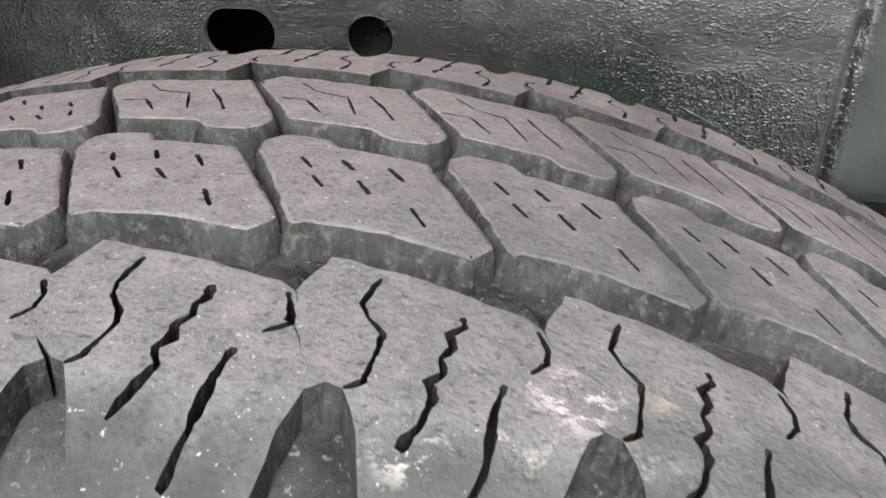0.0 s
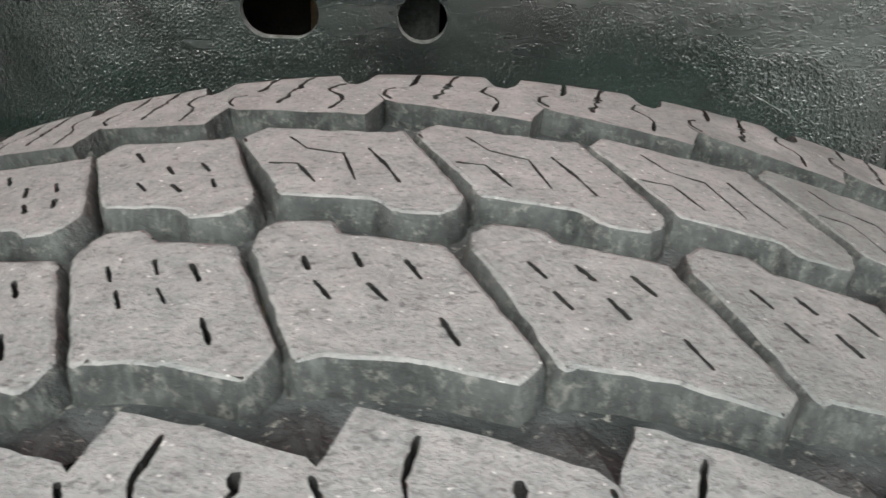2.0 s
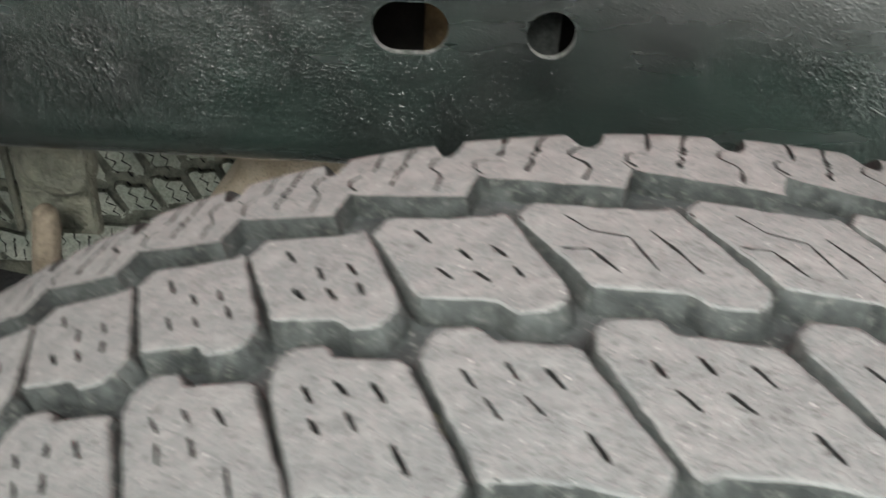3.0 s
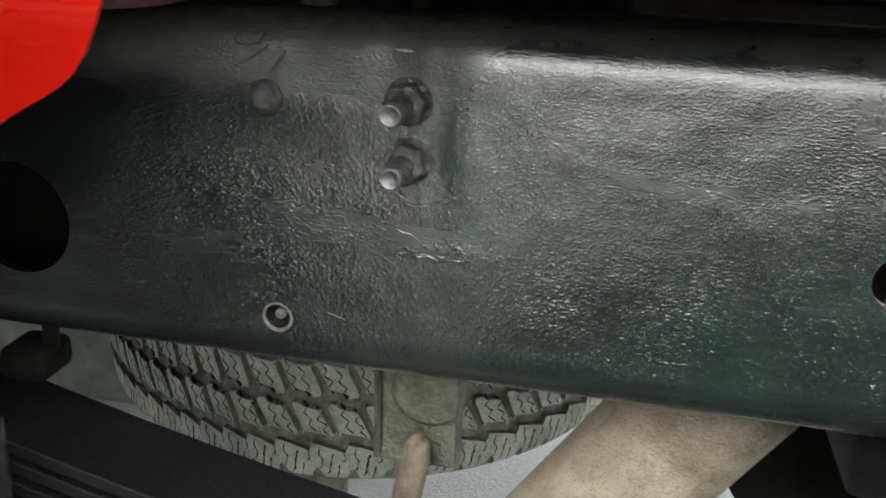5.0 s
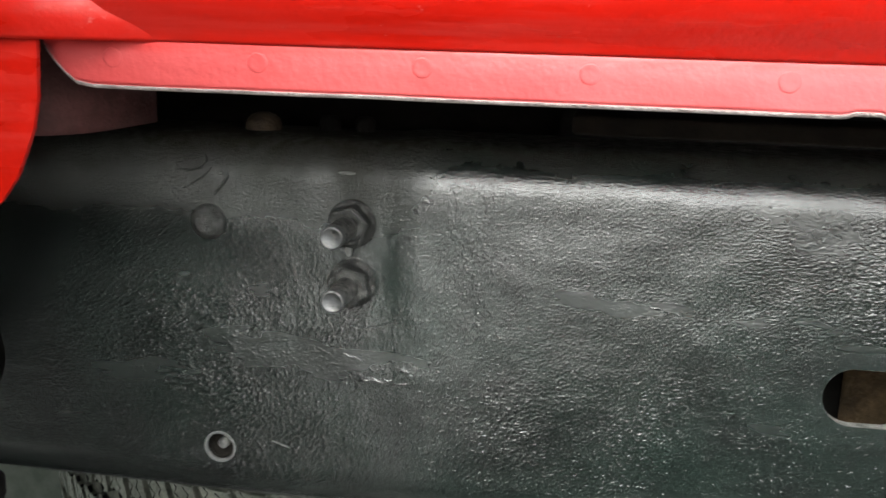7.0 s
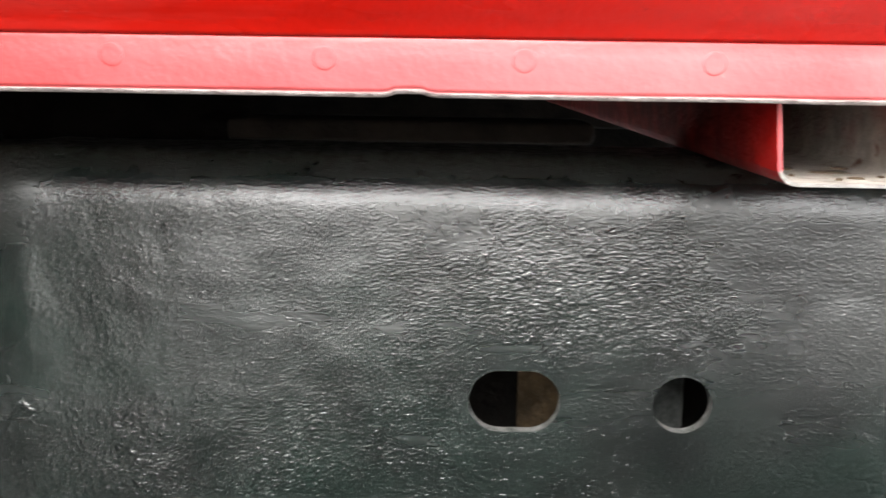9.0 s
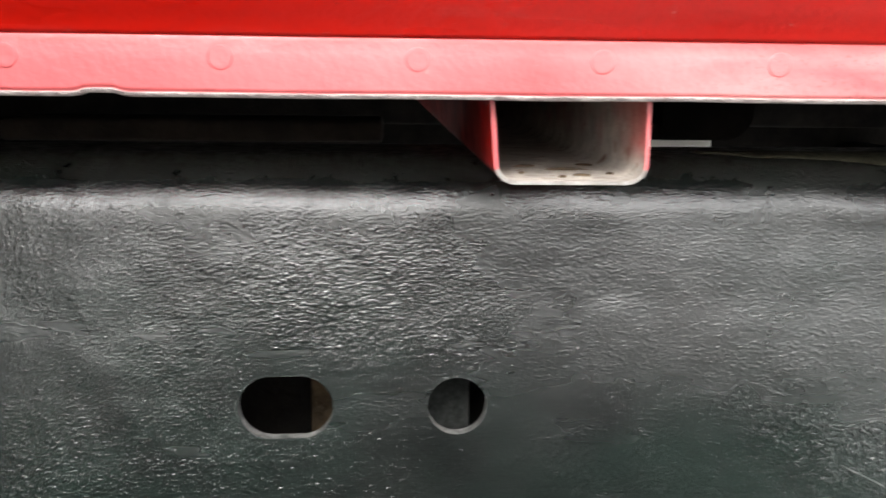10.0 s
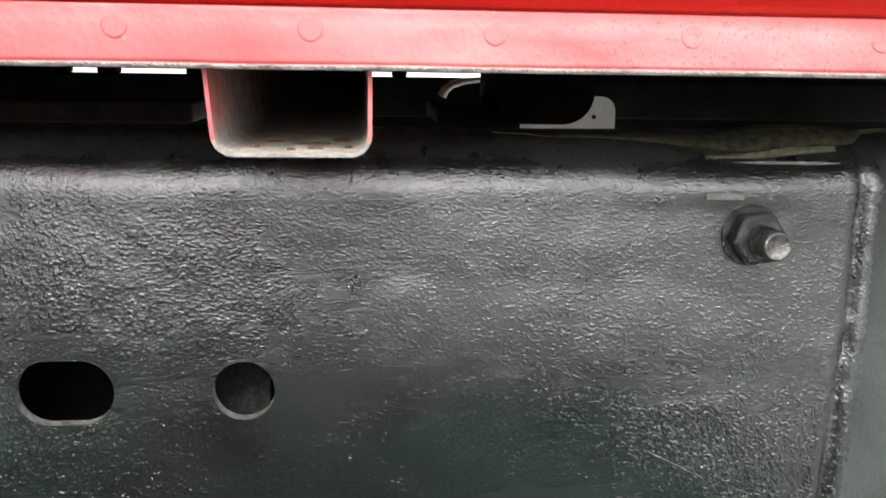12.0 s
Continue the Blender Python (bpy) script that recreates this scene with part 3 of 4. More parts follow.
                kinds[row].append(tread_piece("shoulder_block", fit(turn(SHOULDER)), sl, rng, soft=0.0, draft=0.0, mats=mats))
                continue
            turn = turned_round if row == "far" else list
            if chunky:
                sl = [(fit(turn(p), 0.0003), 0.0011, 0.004) for p in ZIGZAG_SLITS]
            elif row == "far" and long_sipes:
                sl = [(fit(p, 0.0005), 0.00065 * rng.uniform(0.8, 1.2), 0.003) for p in LONG_SLITS]
            else:
                sl = [(fit(turn(p), 0.0005), 0.00095 * w * rng.uniform(0.8, 1.15), 0.0045) for p in MID_SLITS]
            kinds[row].append(tread_piece("tread_block", rounded(fit(turn(MID), 0.0004), 0.0014), sl, rng, mats=mats, inset=0.0024 if chunky else -0.0003))
    return kinds


def carcass(mat):
    """The tyre body under its tread: groove floor, shoulders, side walls and beads."""
    prof = [(-0.088, 0.190), (-0.098, 0.199), (-0.111, 0.223), (-0.1175, 0.254), (-0.1145, 0.284), (-0.1075, 0.306), (-0.0990, crown(0.099) - 0.011)]
    prof += [(v / 1000, crown(v / 1000) - FLOOR_DEPTH) for v in range(-96, 97, 12)]
    prof += [(-v, r) for v, r in prof[6::-1]]
    prof += [(0.07, 0.183), (-0.07, 0.183), prof[0]]
    n, verts, faces = 244, [], []
    for k in range(n):
        a = 2 * math.pi * k / n
        verts += [(r * math.sin(a), v, r * math.cos(a)) for v, r in prof]
    m = len(prof)
    for k in range(n):
        for i in range(m - 1):
            a, b = k * m + i, (k + 1) % n * m + i
            faces.append((a, a + 1, b + 1, b))
    return mesh_of("tyre", verts, faces, mat, smooth=True)


def build_tyre(parent, mats, seed, start, chunky=False):
    """The carcass with its 64 pitches of tread, each piece an object on a shared mesh."""
    tyre = new("tyre", carcass(mats[3] if len(mats) > 3 else mats[1]))
    tyre.parent = parent
    sets = {LONG: tread_meshes(mats, seed, LONG, 4, True, chunky), MIDDLE: tread_meshes(mats, seed + 1, MIDDLE, 1, False, chunky), SHORT: tread_meshes(mats, seed + 2, SHORT, 4, False, chunky)}
    rng, edge = random.Random(seed + 7), 27 * LONG
    for length in [LONG] * 28 + [MIDDLE] + [SHORT] * 35:
        turn = Matrix.Rotation(edge / TYRE_R + start, 4, "Y")
        for row, meshes in sets[length].items():
            ob = new("shoulder_block" if "shoulder" in row else "tread_block", rng.choice(meshes))
            ob.parent = tyre
            ob.matrix_basis = turn
        edge -= length
    return tyre


# ---- ground ----
def ground():
    bm = bmesh.new()
    bmesh.ops.create_grid(bm, x_segments=20, y_segments=20, size=150, matrix=Matrix.Translation((0, 0, GROUND - 0.012)))
    ob = part("ground", bm, CONCRETE, None, smooth=False)
    tagged(ob, "pale dry concrete yard beyond the vehicle", "ground", kind="structure")
    # unseen near-side slab, added and toned to set the light bounced upwards
    lane = part("pavement", box(-150, 150, -150, 0.48, GROUND - 0.3, GROUND, 0.004), NEAR_GROUND, None, smooth=False)
    tagged(lane, "worn dark asphalt lane under the wheel", "pavement", kind="structure")


# ---- road wheel ----
WHEEL = Vector((-0.016, 0.1681, 0.4135))


def rim_of(parent):
    """A stepped steel rim with a dished disc."""
    prof = [(0.06, 0.03), (0.10, 0.035), (0.145, 0.02), (0.165, -0.03), (0.175, -0.075), (0.190, -0.083), (0.199, -0.096), (0.191, -0.098), (0.183, -0.088),
            (0.168, -0.07), (0.157, 0.0), (0.166, 0.07), (0.183, 0.088), (0.191, 0.098), (0.184, 0.092), (0.160, 0.07), (0.15, 0.05), (0.10, 0.042), (0.06, 0.037), (0.0, 0.037), (0.0, 0.03), (0.06, 0.03)]
    rim = part("rim", turned(prof, Matrix.Rotation(radians(90), 4, "X"), 64), RIM_PAINT, None, "dull painted steel rim")
    rim.parent = parent
    for k in range(5):
        a = 2 * math.pi * k / 5
        m = Matrix.Rotation(radians(90), 4, "X") @ Matrix.Translation((0.075 * math.cos(a), 0.075 * math.sin(a), 0.036))
        nut = part("wheel_nut", turned([(0.011, 0.0), (0.011, 0.014), (0.008, 0.018), (0, 0.018)], m, 6), STEEL, None, smooth=False)
        nut.parent = rim


def wear_bar(tyre, s, v):
    """A mossy wear bar with small ribs across the groove."""
    bm = bmesh.new()
    for ds, dv, wide, long, lo, hi in ((0, 0, 0.0030, 0.0046, 0.0058, 0.0040), (0, 0.0024, 0.0030, 0.0006, 0.0042, 0.0034), (0.0002, 0.0012, 0.0030, 0.0004, 0.0042, 0.0037), (0.0004, -0.0026, 0.0030, 0.0006, 0.0042, 0.0034), (0.0002, -0.0012, 0.0028, 0.0004, 0.0042, 0.0037)):
        q = [(s + ds + a * wide - b * long * 0.25, v + dv + b * long / 2) for a, b in ((-1, -1), (1, -1), (1, 1), (-1, 1))]
        low, top = [bm.verts.new(on_tyre(x, y, lo)) for x, y in q], [bm.verts.new(on_tyre(x, y, hi)) for x, y in q]
        bm.faces.new(top)
        for k in range(4):
            bm.faces.new((low[k], low[(k + 1) % 4], top[(k + 1) % 4], top[k]))
    bmesh.ops.recalc_face_normals(bm, faces=bm.faces)
    bar = part("wear_bar", bm, MOSS, None, "mossy yellow-green wear bar", smooth=False)
    bar.parent = tyre


def tie_bar(mat):
    """A ribbed ramp in the notch between two shoulder blocks, rising from the groove's floor to their joint."""
    apex, left, right = Vector((-0.0170, -0.0612)), Vector((-0.0335, -0.0540)), Vector((-0.0132, -0.0495))
    rows, cols, verts, faces = 7, 12, [], []
    for i in range(rows + 1):
        f = i / rows
        for j in range(cols + 1):
            u = j / cols
            p = apex + f * ((1 - u) * (left - apex) + u * (right - apex))
            rib = sum(bell(u, c, 0.07) for c in (0.42, 0.66))
            depth = 0.0002 + 0.0063 * f ** 0.85 - 0.0011 * rib * min(1.0, 3 * f)
            verts.append(on_tyre(p.x - 0.002 * f * u * (1 - u), p.y + 0.030 * f * u * (1 - u), depth))
    for i in range(rows):
        for j in range(cols):
            a = i * (cols + 1) + j
            faces.append((a, a + 1, a + cols + 2, a + cols + 1))
    return mesh_of("tie_bar", verts, faces, mat, smooth=True)


def road_wheel():
    t = thing("road_wheel", "worn all-terrain truck tyre with dusty grey tread blocks", "wheel", WHEEL)
    tyre = build_tyre(t, [WORN, MOULDED, SIPE, GROOVE_DUST], 3, 0.0)
    bar = tie_bar(GROOVE_DUST)
    for k in range(-6, 9):
        ob = new("tie_bar", bar)
        ob.parent = tyre
        ob.matrix_basis = Matrix.Rotation(k * LONG / TYRE_R, 4, "Y")
    for s in (-0.0640, -0.0293, 0.0068, 0.0441):
        wear_bar(tyre, s, -0.0228)
    rim_of(t)
    return t


def spare_wheel():
    place = Vector((-0.531, 1.163, 0.374))
    t = thing("spare_wheel", "dusty spare truck tyre lying flat under the bed", "spare wheel", place)
    t.rotation_euler = (radians(90), 0, 0)
    build_tyre(t, [SPARE_RUBBER, SPARE_GROOVE, SIPE], 11, 0.02, True)
    rim_of(t)
    # hanger rod up to the bed
    rod = part("hanger_rod", tube([(place.x, place.y, 0.36), (place.x, place.y, 0.838)], 0.008), NEAR_BLACK, None)
    # bar added to hide bright ground where the tyre should reach lower
    bar = part("carrier_bar", box(-1.02, -0.487, 0.862, 0.915, 0.200, 0.264, 0.006), MUD, None, "mud-caked carrier bar")
    for ob in (rod, bar):
        ob.parent = t
        ob.matrix_parent_inverse = t.matrix_basis.inverted()
    return t


# ---- chassis frame ----
WEB_Y, RAIL_BOT, RAIL_TOP = 0.44, 0.6210, 0.7945
RAIL_T, BEND = 0.0048, 0.020
FLANGE = 0.062
SEAM_X = 0.197


def seam_at(z):
    """Where the weld seam of the boxed rear end runs, at a height z."""
    return 0.1982 - 0.06 * max(0.0, 0.73 - z) + 0.0006 * noise.noise((0, 0, z * 60))


def rail_section(w):
    """Point and outward normal at a length w along the section, from the web's foot (w = 0) up; flanges run inwards at both ends."""
    quarter = BEND * math.pi / 2
    web = RAIL_TOP - RAIL_BOT - 2 * BEND
    if w < -quarter:
        return (WEB_Y + BEND - w - quarter, RAIL_BOT), (0.0, -1.0)
    if w < 0:
        a = -w / BEND
        return (WEB_Y + BEND - BEND * math.cos(a), RAIL_BOT + BEND - BEND * math.sin(a)), (-math.cos(a), -math.sin(a))
    if w <= web:
        return (WEB_Y, RAIL_BOT + BEND + w), (-1.0, 0.0)
    if w < web + quarter:
        a = (w - web) / BEND
        return (WEB_Y + BEND - BEND * math.cos(a), RAIL_TOP - BEND + BEND * math.sin(a)), (-math.cos(a), math.sin(a))
    return (WEB_Y + BEND + w - web - quarter, RAIL_TOP), (0.0, 1.0)


def bell(x, c, w):
    return math.exp(-(((x - c) / w) ** 2))


def step(x, a, b):
    k = min(1.0, max(0.0, (x - a) / (b - a)))
    return k * k * (3 - 2 * k)


def rail_proud(x, z):
    """How far the rail's skin stands proud: a joggle by the paired studs, hammer waves, a scar."""
    d = -0.0011 * (1 - step(x, -0.302, -0.288)) * step(z, 0.685, 0.745)
    d += 0.0009 * bell(x, -0.288, 0.006) * step(z, 0.71, 0.735)
    d += 0.0007 * noise.noise((x * 9, 0, z * 14)) + 0.0003 * noise.noise((x * 40, 3, z * 50))
    d += 0.0012 * bell(x, -0.30, 0.012) * bell(z, 0.6935, 0.0012) + 0.0016 * bell(x, -0.2885, 0.0045) * bell(z, 0.694 - 0.5 * (x + 0.2885), 0.0016)
    d -= 0.0012 * bell(x, -0.1705, 0.0014) * bell(z, 0.699, 0.008)
    if x > 0.17:
        k, lump = seam_at(z), 1.0 + 0.6 * noise.noise((x * 160, 1, z * 150))
        d -= 0.0026 * bell(x, k, 0.0017) * lump
        d += 0.0006 * bell(x, k + 0.0052, 0.0030) * lump + 0.0004 * bell(x, k - 0.0048, 0.0024) * lump - 0.0007 * step(x, k + 0.006, k + 0.012)
    d += 0.0010 * step(x, 0.10, 0.115) * (1 - step(x, 0.165, 0.18)) * bell(z, 0.776, 0.0035)
    return d


def round_loop(cx, cz, r, n=36, half=0.0):
    """A circle, or a slot with straight sides of 2 * half, in the web's plane."""
    out = []
    for k in range(n):
        a = 2 * math.pi * k / n
        out.append((cx + r * math.cos(a) + (half if math.cos(a) > 0 else -half), cz + r * math.sin(a)))
    return out


def side_rail(parent, x0, x1, holes, mat):
    quarter = BEND * math.pi / 2
    web = RAIL_TOP - RAIL_BOT - 2 * BEND
    lo, hi = -quarter - FLANGE + BEND, web + quarter + FLANGE - BEND
    loops = []
    for h in holes:
        lp = [(x, z - RAIL_BOT - BEND) for x, z in h]
        loops.append(lp if area(lp) > 0 else lp[::-1])
    rows = [lo + 0.012 * k for k in range(1, 5)] + [-quarter + quarter * k / 6 for k in range(7)]
    rows += [web * k / 34 for k in range(1, 35)] + [web + quarter * k / 8 for k in range(1, 9)] + [web + quarter + 0.012 * k for k in range(1, 4)]
    seeds, n = [], int((x1 - x0) / 0.006)
    for i in range(1, n):
        x = x0 + (x1 - x0) * i / n
        seeds += [(x, w) for w in rows if lo + 0.002 < w < hi - 0.002]
    for i in range(22):
        seeds += [(0.1833 + 0.0013 * i, w + 0.0012 * (i % 2)) for w in rows if lo + 0.002 < w < hi - 0.004]
    edge = [(x0, lo)] + [(x1, lo), (x1, hi), (x0, hi)]
    flat, tris = filled(split(edge, 0.012), loops, seeds)
    outer, inner = [], []
    for x, w in flat:
        (y, z), (ny, nz) = rail_section(w)
        d = rail_proud(x, z)
        outer.append((x, y + ny * d, z + nz * d))
        inner.append((x, y - ny * RAIL_T, z - nz * RAIL_T))
    k = len(outer)
    faces = [f for f in tris] + [tuple(k + i for i in f[::-1]) for f in tris]
    soft = [True] * len(faces)
    slots = [0] * len(faces)
    verts = outer + inner
    for i, f in enumerate(tris):
        p = outer[f[0]]
        slots[i] = 2 if p[0] > 0.19 and p[0] > seam_at(p[2]) + 0.0070 else 0
    used = {}
    for f in tris:
        for a, b in ((f[0], f[1]), (f[1], f[2]), (f[2], f[0])):
            used[(a, b)] = True
    for a, b in list(used):
        if (b, a) not in used:
            j = len(verts)
            verts += [outer[a], outer[b], inner[b], inner[a]]
            faces.append((j + 1, j, j + 3, j + 2))
            slots.append(1 if outer[a][0] > -0.45 else 0)
            soft.append(False)
    return hang("side_rail", mesh_of("side_rail", verts, faces, [mat, HOLE_EDGE, RAIL_END], slots, soft), parent)


def stud(parent, x, z, reach, tilt=0.0, big=1.0, y=WEB_Y):
    """A threaded stud with washer and nut, standing out of the rail towards -y."""
    m = Matrix.Translation((x, y, z)) @ Matrix.Rotation(radians(90), 4, "X") @ Matrix.Rotation(radians(tilt), 4, "Z")
    r = 0.0050 * big
    prof = [(r, -0.004), (r, 0.0135)]
    h = 0.0135
    while h < reach - 0.0075:
        prof += [(r * 1.0, h), (r * 0.86, h + 0.0009), (r * 1.0, h + 0.0018)]
        h += 0.0018
    prof += [(r * 0.84, h + 0.0008), (r * 0.84, reach - 0.0050), (r * 0.98, reach - 0.0044), (r * 0.98, reach - 0.0012), (r * 0.90, reach - 0.0002), (r * 0.80, reach), (r * 0.74, reach - 0.0003), (0, reach - 0.0006)]
    s = part("stud", turned(prof, m, 24), STUD, parent, "bare threaded steel stud")
    part("washer", turned([(0.0105 * big, -0.001), (0.0105 * big, 0.0014), (0.0100 * big, 0.0019), (r, 0.0019)], m, 36), NUT, s, "black painted washer")
    bm = bmesh.new()
    rings = []
    for rad, hh in ((0.0092, 0.0019), (0.0095, 0.0024), (0.0095, 0.0092), (0.0084, 0.0104), (r / big * 1.02, 0.0104)):
        rings.append([bm.verts.new(m @ Vector((rad * big * math.cos(a), rad * big * math.sin(a), hh))) for a in (math.pi / 3 * k for k in range(6))])
    for a, b in zip(rings, rings[1:]):
        for k in range(6):
            bm.faces.new((a[k], a[(k + 1) % 6], b[(k + 1) % 6], b[k]))
    bmesh.ops.recalc_face_normals(bm, faces=bm.faces)
    part("nut", bm, NUT, s, "black painted hexagon nut", smooth=False)
    return s


def rivet(parent, x, z):
    """A painted rivet head: a flat-topped cone."""
    m = Matrix.Translation((x, WEB_Y, z)) @ Matrix.Rotation(radians(90), 4, "X")
    prof = [(0.0080, -0.001), (0.0079, 0.0006), (0.0073, 0.0014), (0.0058, 0.0030), (0.0044, 0.0041), (0.0038, 0.0044), (0.0016, 0.0044), (0, 0.0043)]
    part("rivet", turned(prof, m, 32), RIVET, parent, "black painted rivet head", smooth=False)


def sunk_bolt(parent, x, z):
    """A shiny bolt end down in a round hole with a bright rim."""
    m = Matrix.Translation((x, WEB_Y, z)) @ Matrix.Rotation(radians(90), 4, "X")
    rim = part("hole_rim", turned([(0.0078, -0.0006), (0.0076, 0.0004), (0.0070, 0.0009), (0.0064, 0.0003), (0.0062, -0.0030)], m, 32), STEEL, parent, "worn steel rim of a small hole")
    part("cup", turned([(0.0063, -0.0010), (0.0060, -0.0062), (0, -0.0064)], m, 28), NEAR_BLACK, rim, "dark inside of the hole")
    part("bolt_end", turned([(0.0026, -0.0062), (0.0025, -0.0034), (0.0018, -0.0026), (0, -0.0022)], m, 20), STEEL, rim, "shiny steel bolt end")


def paint_ridge(parent, line, r):
    """A raised run of paint along a line (x, z) on the web."""
    pts = [(x, WEB_Y - 0.0002 + 0.3 * r, z) for x, z in split(line, 0.0012, closed=False)]
    rad = [r * (0.75 + 0.5 * noise.noise((p[0] * 700, 2, p[2] * 700))) * min(1.0, 0.35 + 0.3 * min(k, len(pts) - 1 - k)) for k, p in enumerate(pts)]
    part("paint_ridge", tube(pts, rad, 8), RAIL, parent)


def chassis_frame():
    t = thing("chassis_frame", "black painted steel truck frame with oblong and round holes", "truck frame", (-0.1, WEB_Y, RAIL_BOT))
    slot = round_loop(-0.0985, 0.7005, 0.0123, 40, 0.0054)
    hole = round_loop(-0.034, 0.7005, 0.0113, 36)
    big = round_loop(-0.511, 0.686, 0.0285, 48)
    sunk = round_loop(-0.376, 0.6503, 0.0066, 28)
    side_rail(t, -0.95, 0.75, [slot, hole, big, sunk], RAIL)
    part("front_rail", box(-2.3, -0.95, WEB_Y + 0.001, WEB_Y + FLANGE, RAIL_BOT, RAIL_TOP, 0.006), NEAR_BLACK, t)
    bead = [(seam_at(z), WEB_Y + 0.0044, z) for z in [RAIL_BOT + 0.016 + 0.003 * k for k in range(47)]]
    part("weld_bead", tube(bead, [0.0016 + 0.0006 * noise.noise((9, 0, 140 * p[2])) for p in bead], 10), BLACK, t, "lumpy black weld seam")
    part("spring_bracket", box(-0.012, 0.36, 0.522, 0.562, 0.500, RAIL_BOT + 0.004, 0.006), BLACK, t, "black bracket under the rail")
    part("paint_flake", box(0.1370, 0.1513, WEB_Y - 0.0022, WEB_Y - 0.0004, 0.7725, 0.7748, 0.0004), FLAKE, t, "lifted pale flake of paint")
    for x, z, w, h in ((-0.3155, 0.7475, 0.0016, 0.0030), (-0.3175, 0.7508, 0.0012, 0.0014), (-0.2535, 0.6938, 0.0012, 0.0011), (-0.2540, 0.6865, 0.0009, 0.0016), (-0.2895, 0.6945, 0.0034, 0.0011), (-0.306, 0.6905, 0.0050, 0.0006), (-0.3165, 0.7808, 0.0040, 0.0008), (0.1315, 0.7742, 0.0030, 0.0006)):
        part("paint_chip", turned([(1.0, 0.0), (0.8, 0.5), (0.3, 0.8), (0, 0.85)], Matrix.Translation((x, WEB_Y + 0.0004, z)) @ Matrix.Rotation(radians(90), 4, "X") @ Matrix.Diagonal((w, h, 0.0012, 1)), 10), FLAKE if z > 0.7 else RAIL, t)
    arris = [(rail_section(RAIL_TOP - RAIL_BOT - 2 * BEND + BEND * math.pi / 2 * 0.385)[0], 0.148 + 0.0014 * k) for k in range(31)]
    part("worn_edge", tube([(x, y, z) for (y, z), x in arris], [0.0007 * (0.35 + 0.65 * step(min(x - 0.148, 0.190 - x), 0, 0.01)) for _, x in arris], 8), FLAKE, t, "bare pale scuff along the bend")
    stud(t, -0.314, 0.7593, 0.0315, 12)
    stud(t, -0.3135, 0.7332, 0.0315, 40)
    stud(t, 0.1554, 0.7590, 0.0245, 5, 1.1)
    rivet(t, -0.379, 0.7562)
    sunk_bolt(t, -0.376, 0.6503)
    for line, thick in (([(-0.393, 0.782), (-0.392, 0.779), (-0.387, 0.7785), (-0.382, 0.780), (-0.379, 0.783), (-0.3795, 0.7855), (-0.385, 0.7858), (-0.391, 0.7842)], 0.0006),
                        ([(-0.390, 0.7705), (-0.387, 0.772), (-0.381, 0.776), (-0.377, 0.780)], 0.0005), ([(-0.376, 0.768), (-0.373, 0.772), (-0.371, 0.774), (-0.369, 0.778)], 0.0007),
                        ([(-0.317, 0.715), (-0.311, 0.7132), (-0.304, 0.7137), (-0.296, 0.717), (-0.291, 0.7192)], 0.0004), ([(-0.318, 0.7012), (-0.3145, 0.6995), (-0.312, 0.6997), (-0.3085, 0.6975)], 0.0007),
                        ([(-0.3115, 0.6885), (-0.306, 0.6892), (-0.303, 0.6898), (-0.2985, 0.6880)], 0.0010), ([(-0.300, 0.6905), (-0.2965, 0.6895), (-0.2945, 0.6912), (-0.291, 0.6965)], 0.0008),
                        ([(-0.2905, 0.6972), (-0.288, 0.6935), (-0.2845, 0.6918)], 0.0011), ([(-0.2965, 0.6878), (-0.292, 0.6888), (-0.288, 0.6890), (-0.285, 0.6912)], 0.0008), ([(-0.296, 0.7065), (-0.2945, 0.7040), (-0.2955, 0.7015)], 0.0006)):
        paint_ridge(t, line, thick)
    part("flange_bolt", turned([(0.0085, -0.002), (0.0085, 0.001), (0.0078, 0.0035), (0.0055, 0.0058), (0.0030, 0.0068), (0, 0.007)], Matrix.Translation((-0.368, 0.481, RAIL_TOP)), 24), DARK_RUST, t, "rusty domed bolt head")
    for x in (-0.339, -0.322):
        part("flange_bolt", turned([(0.005, -0.002), (0.005, 0.003), (0.0035, 0.0055), (0, 0.006)], Matrix.Translation((x, 0.492, RAIL_TOP)), 20), NEAR_BLACK, t)
    # liner plate seen through the round hole, and a rusty gusset behind the oblong one
    part("liner_plate", box(-0.0575, -0.0268, WEB_Y + 0.0265, WEB_Y + 0.032, 0.640, 0.782, 0.0015), LINER, t, "rough black liner plate")
    bm = box(-0.030, 0.021, -0.002, 0.002, 0.640, 0.782, 0.001)
    bmesh.ops.transform(bm, matrix=Matrix.Translation((-0.0675, WEB_Y + 0.0445, 0)) @ Matrix.Rotation(radians(-32), 4, "Z"), verts=bm.verts)
    part("gusset", bm, GUSSET, t, "rust-brown inner gusset")
    # dark sheet added to keep bright ground out of the holes
    part("inner_web", box(-2.3, SEAM_X, WEB_Y + FLANGE, WEB_Y + FLANGE + 0.005, RAIL_BOT + 0.001, RAIL_TOP - 0.006), NEAR_BLACK, t, "dark inner web of the boxed rail")
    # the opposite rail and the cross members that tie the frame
    part("opposite_rail", box(-2.3, 0.75, 1.236, 1.300, RAIL_BOT, RAIL_TOP, 0.008), NEAR_BLACK, t)
    part("cross_member", tube([(-0.95, WEB_Y + 0.006, 0.70), (-0.95, 1.236, 0.70)], 0.045, 24), NEAR_BLACK, t)
    part("cross_member", tube([(0.52, WEB_Y + 0.006, 0.70), (0.52, 1.236, 0.70)], 0.045, 24), NEAR_BLACK, t)
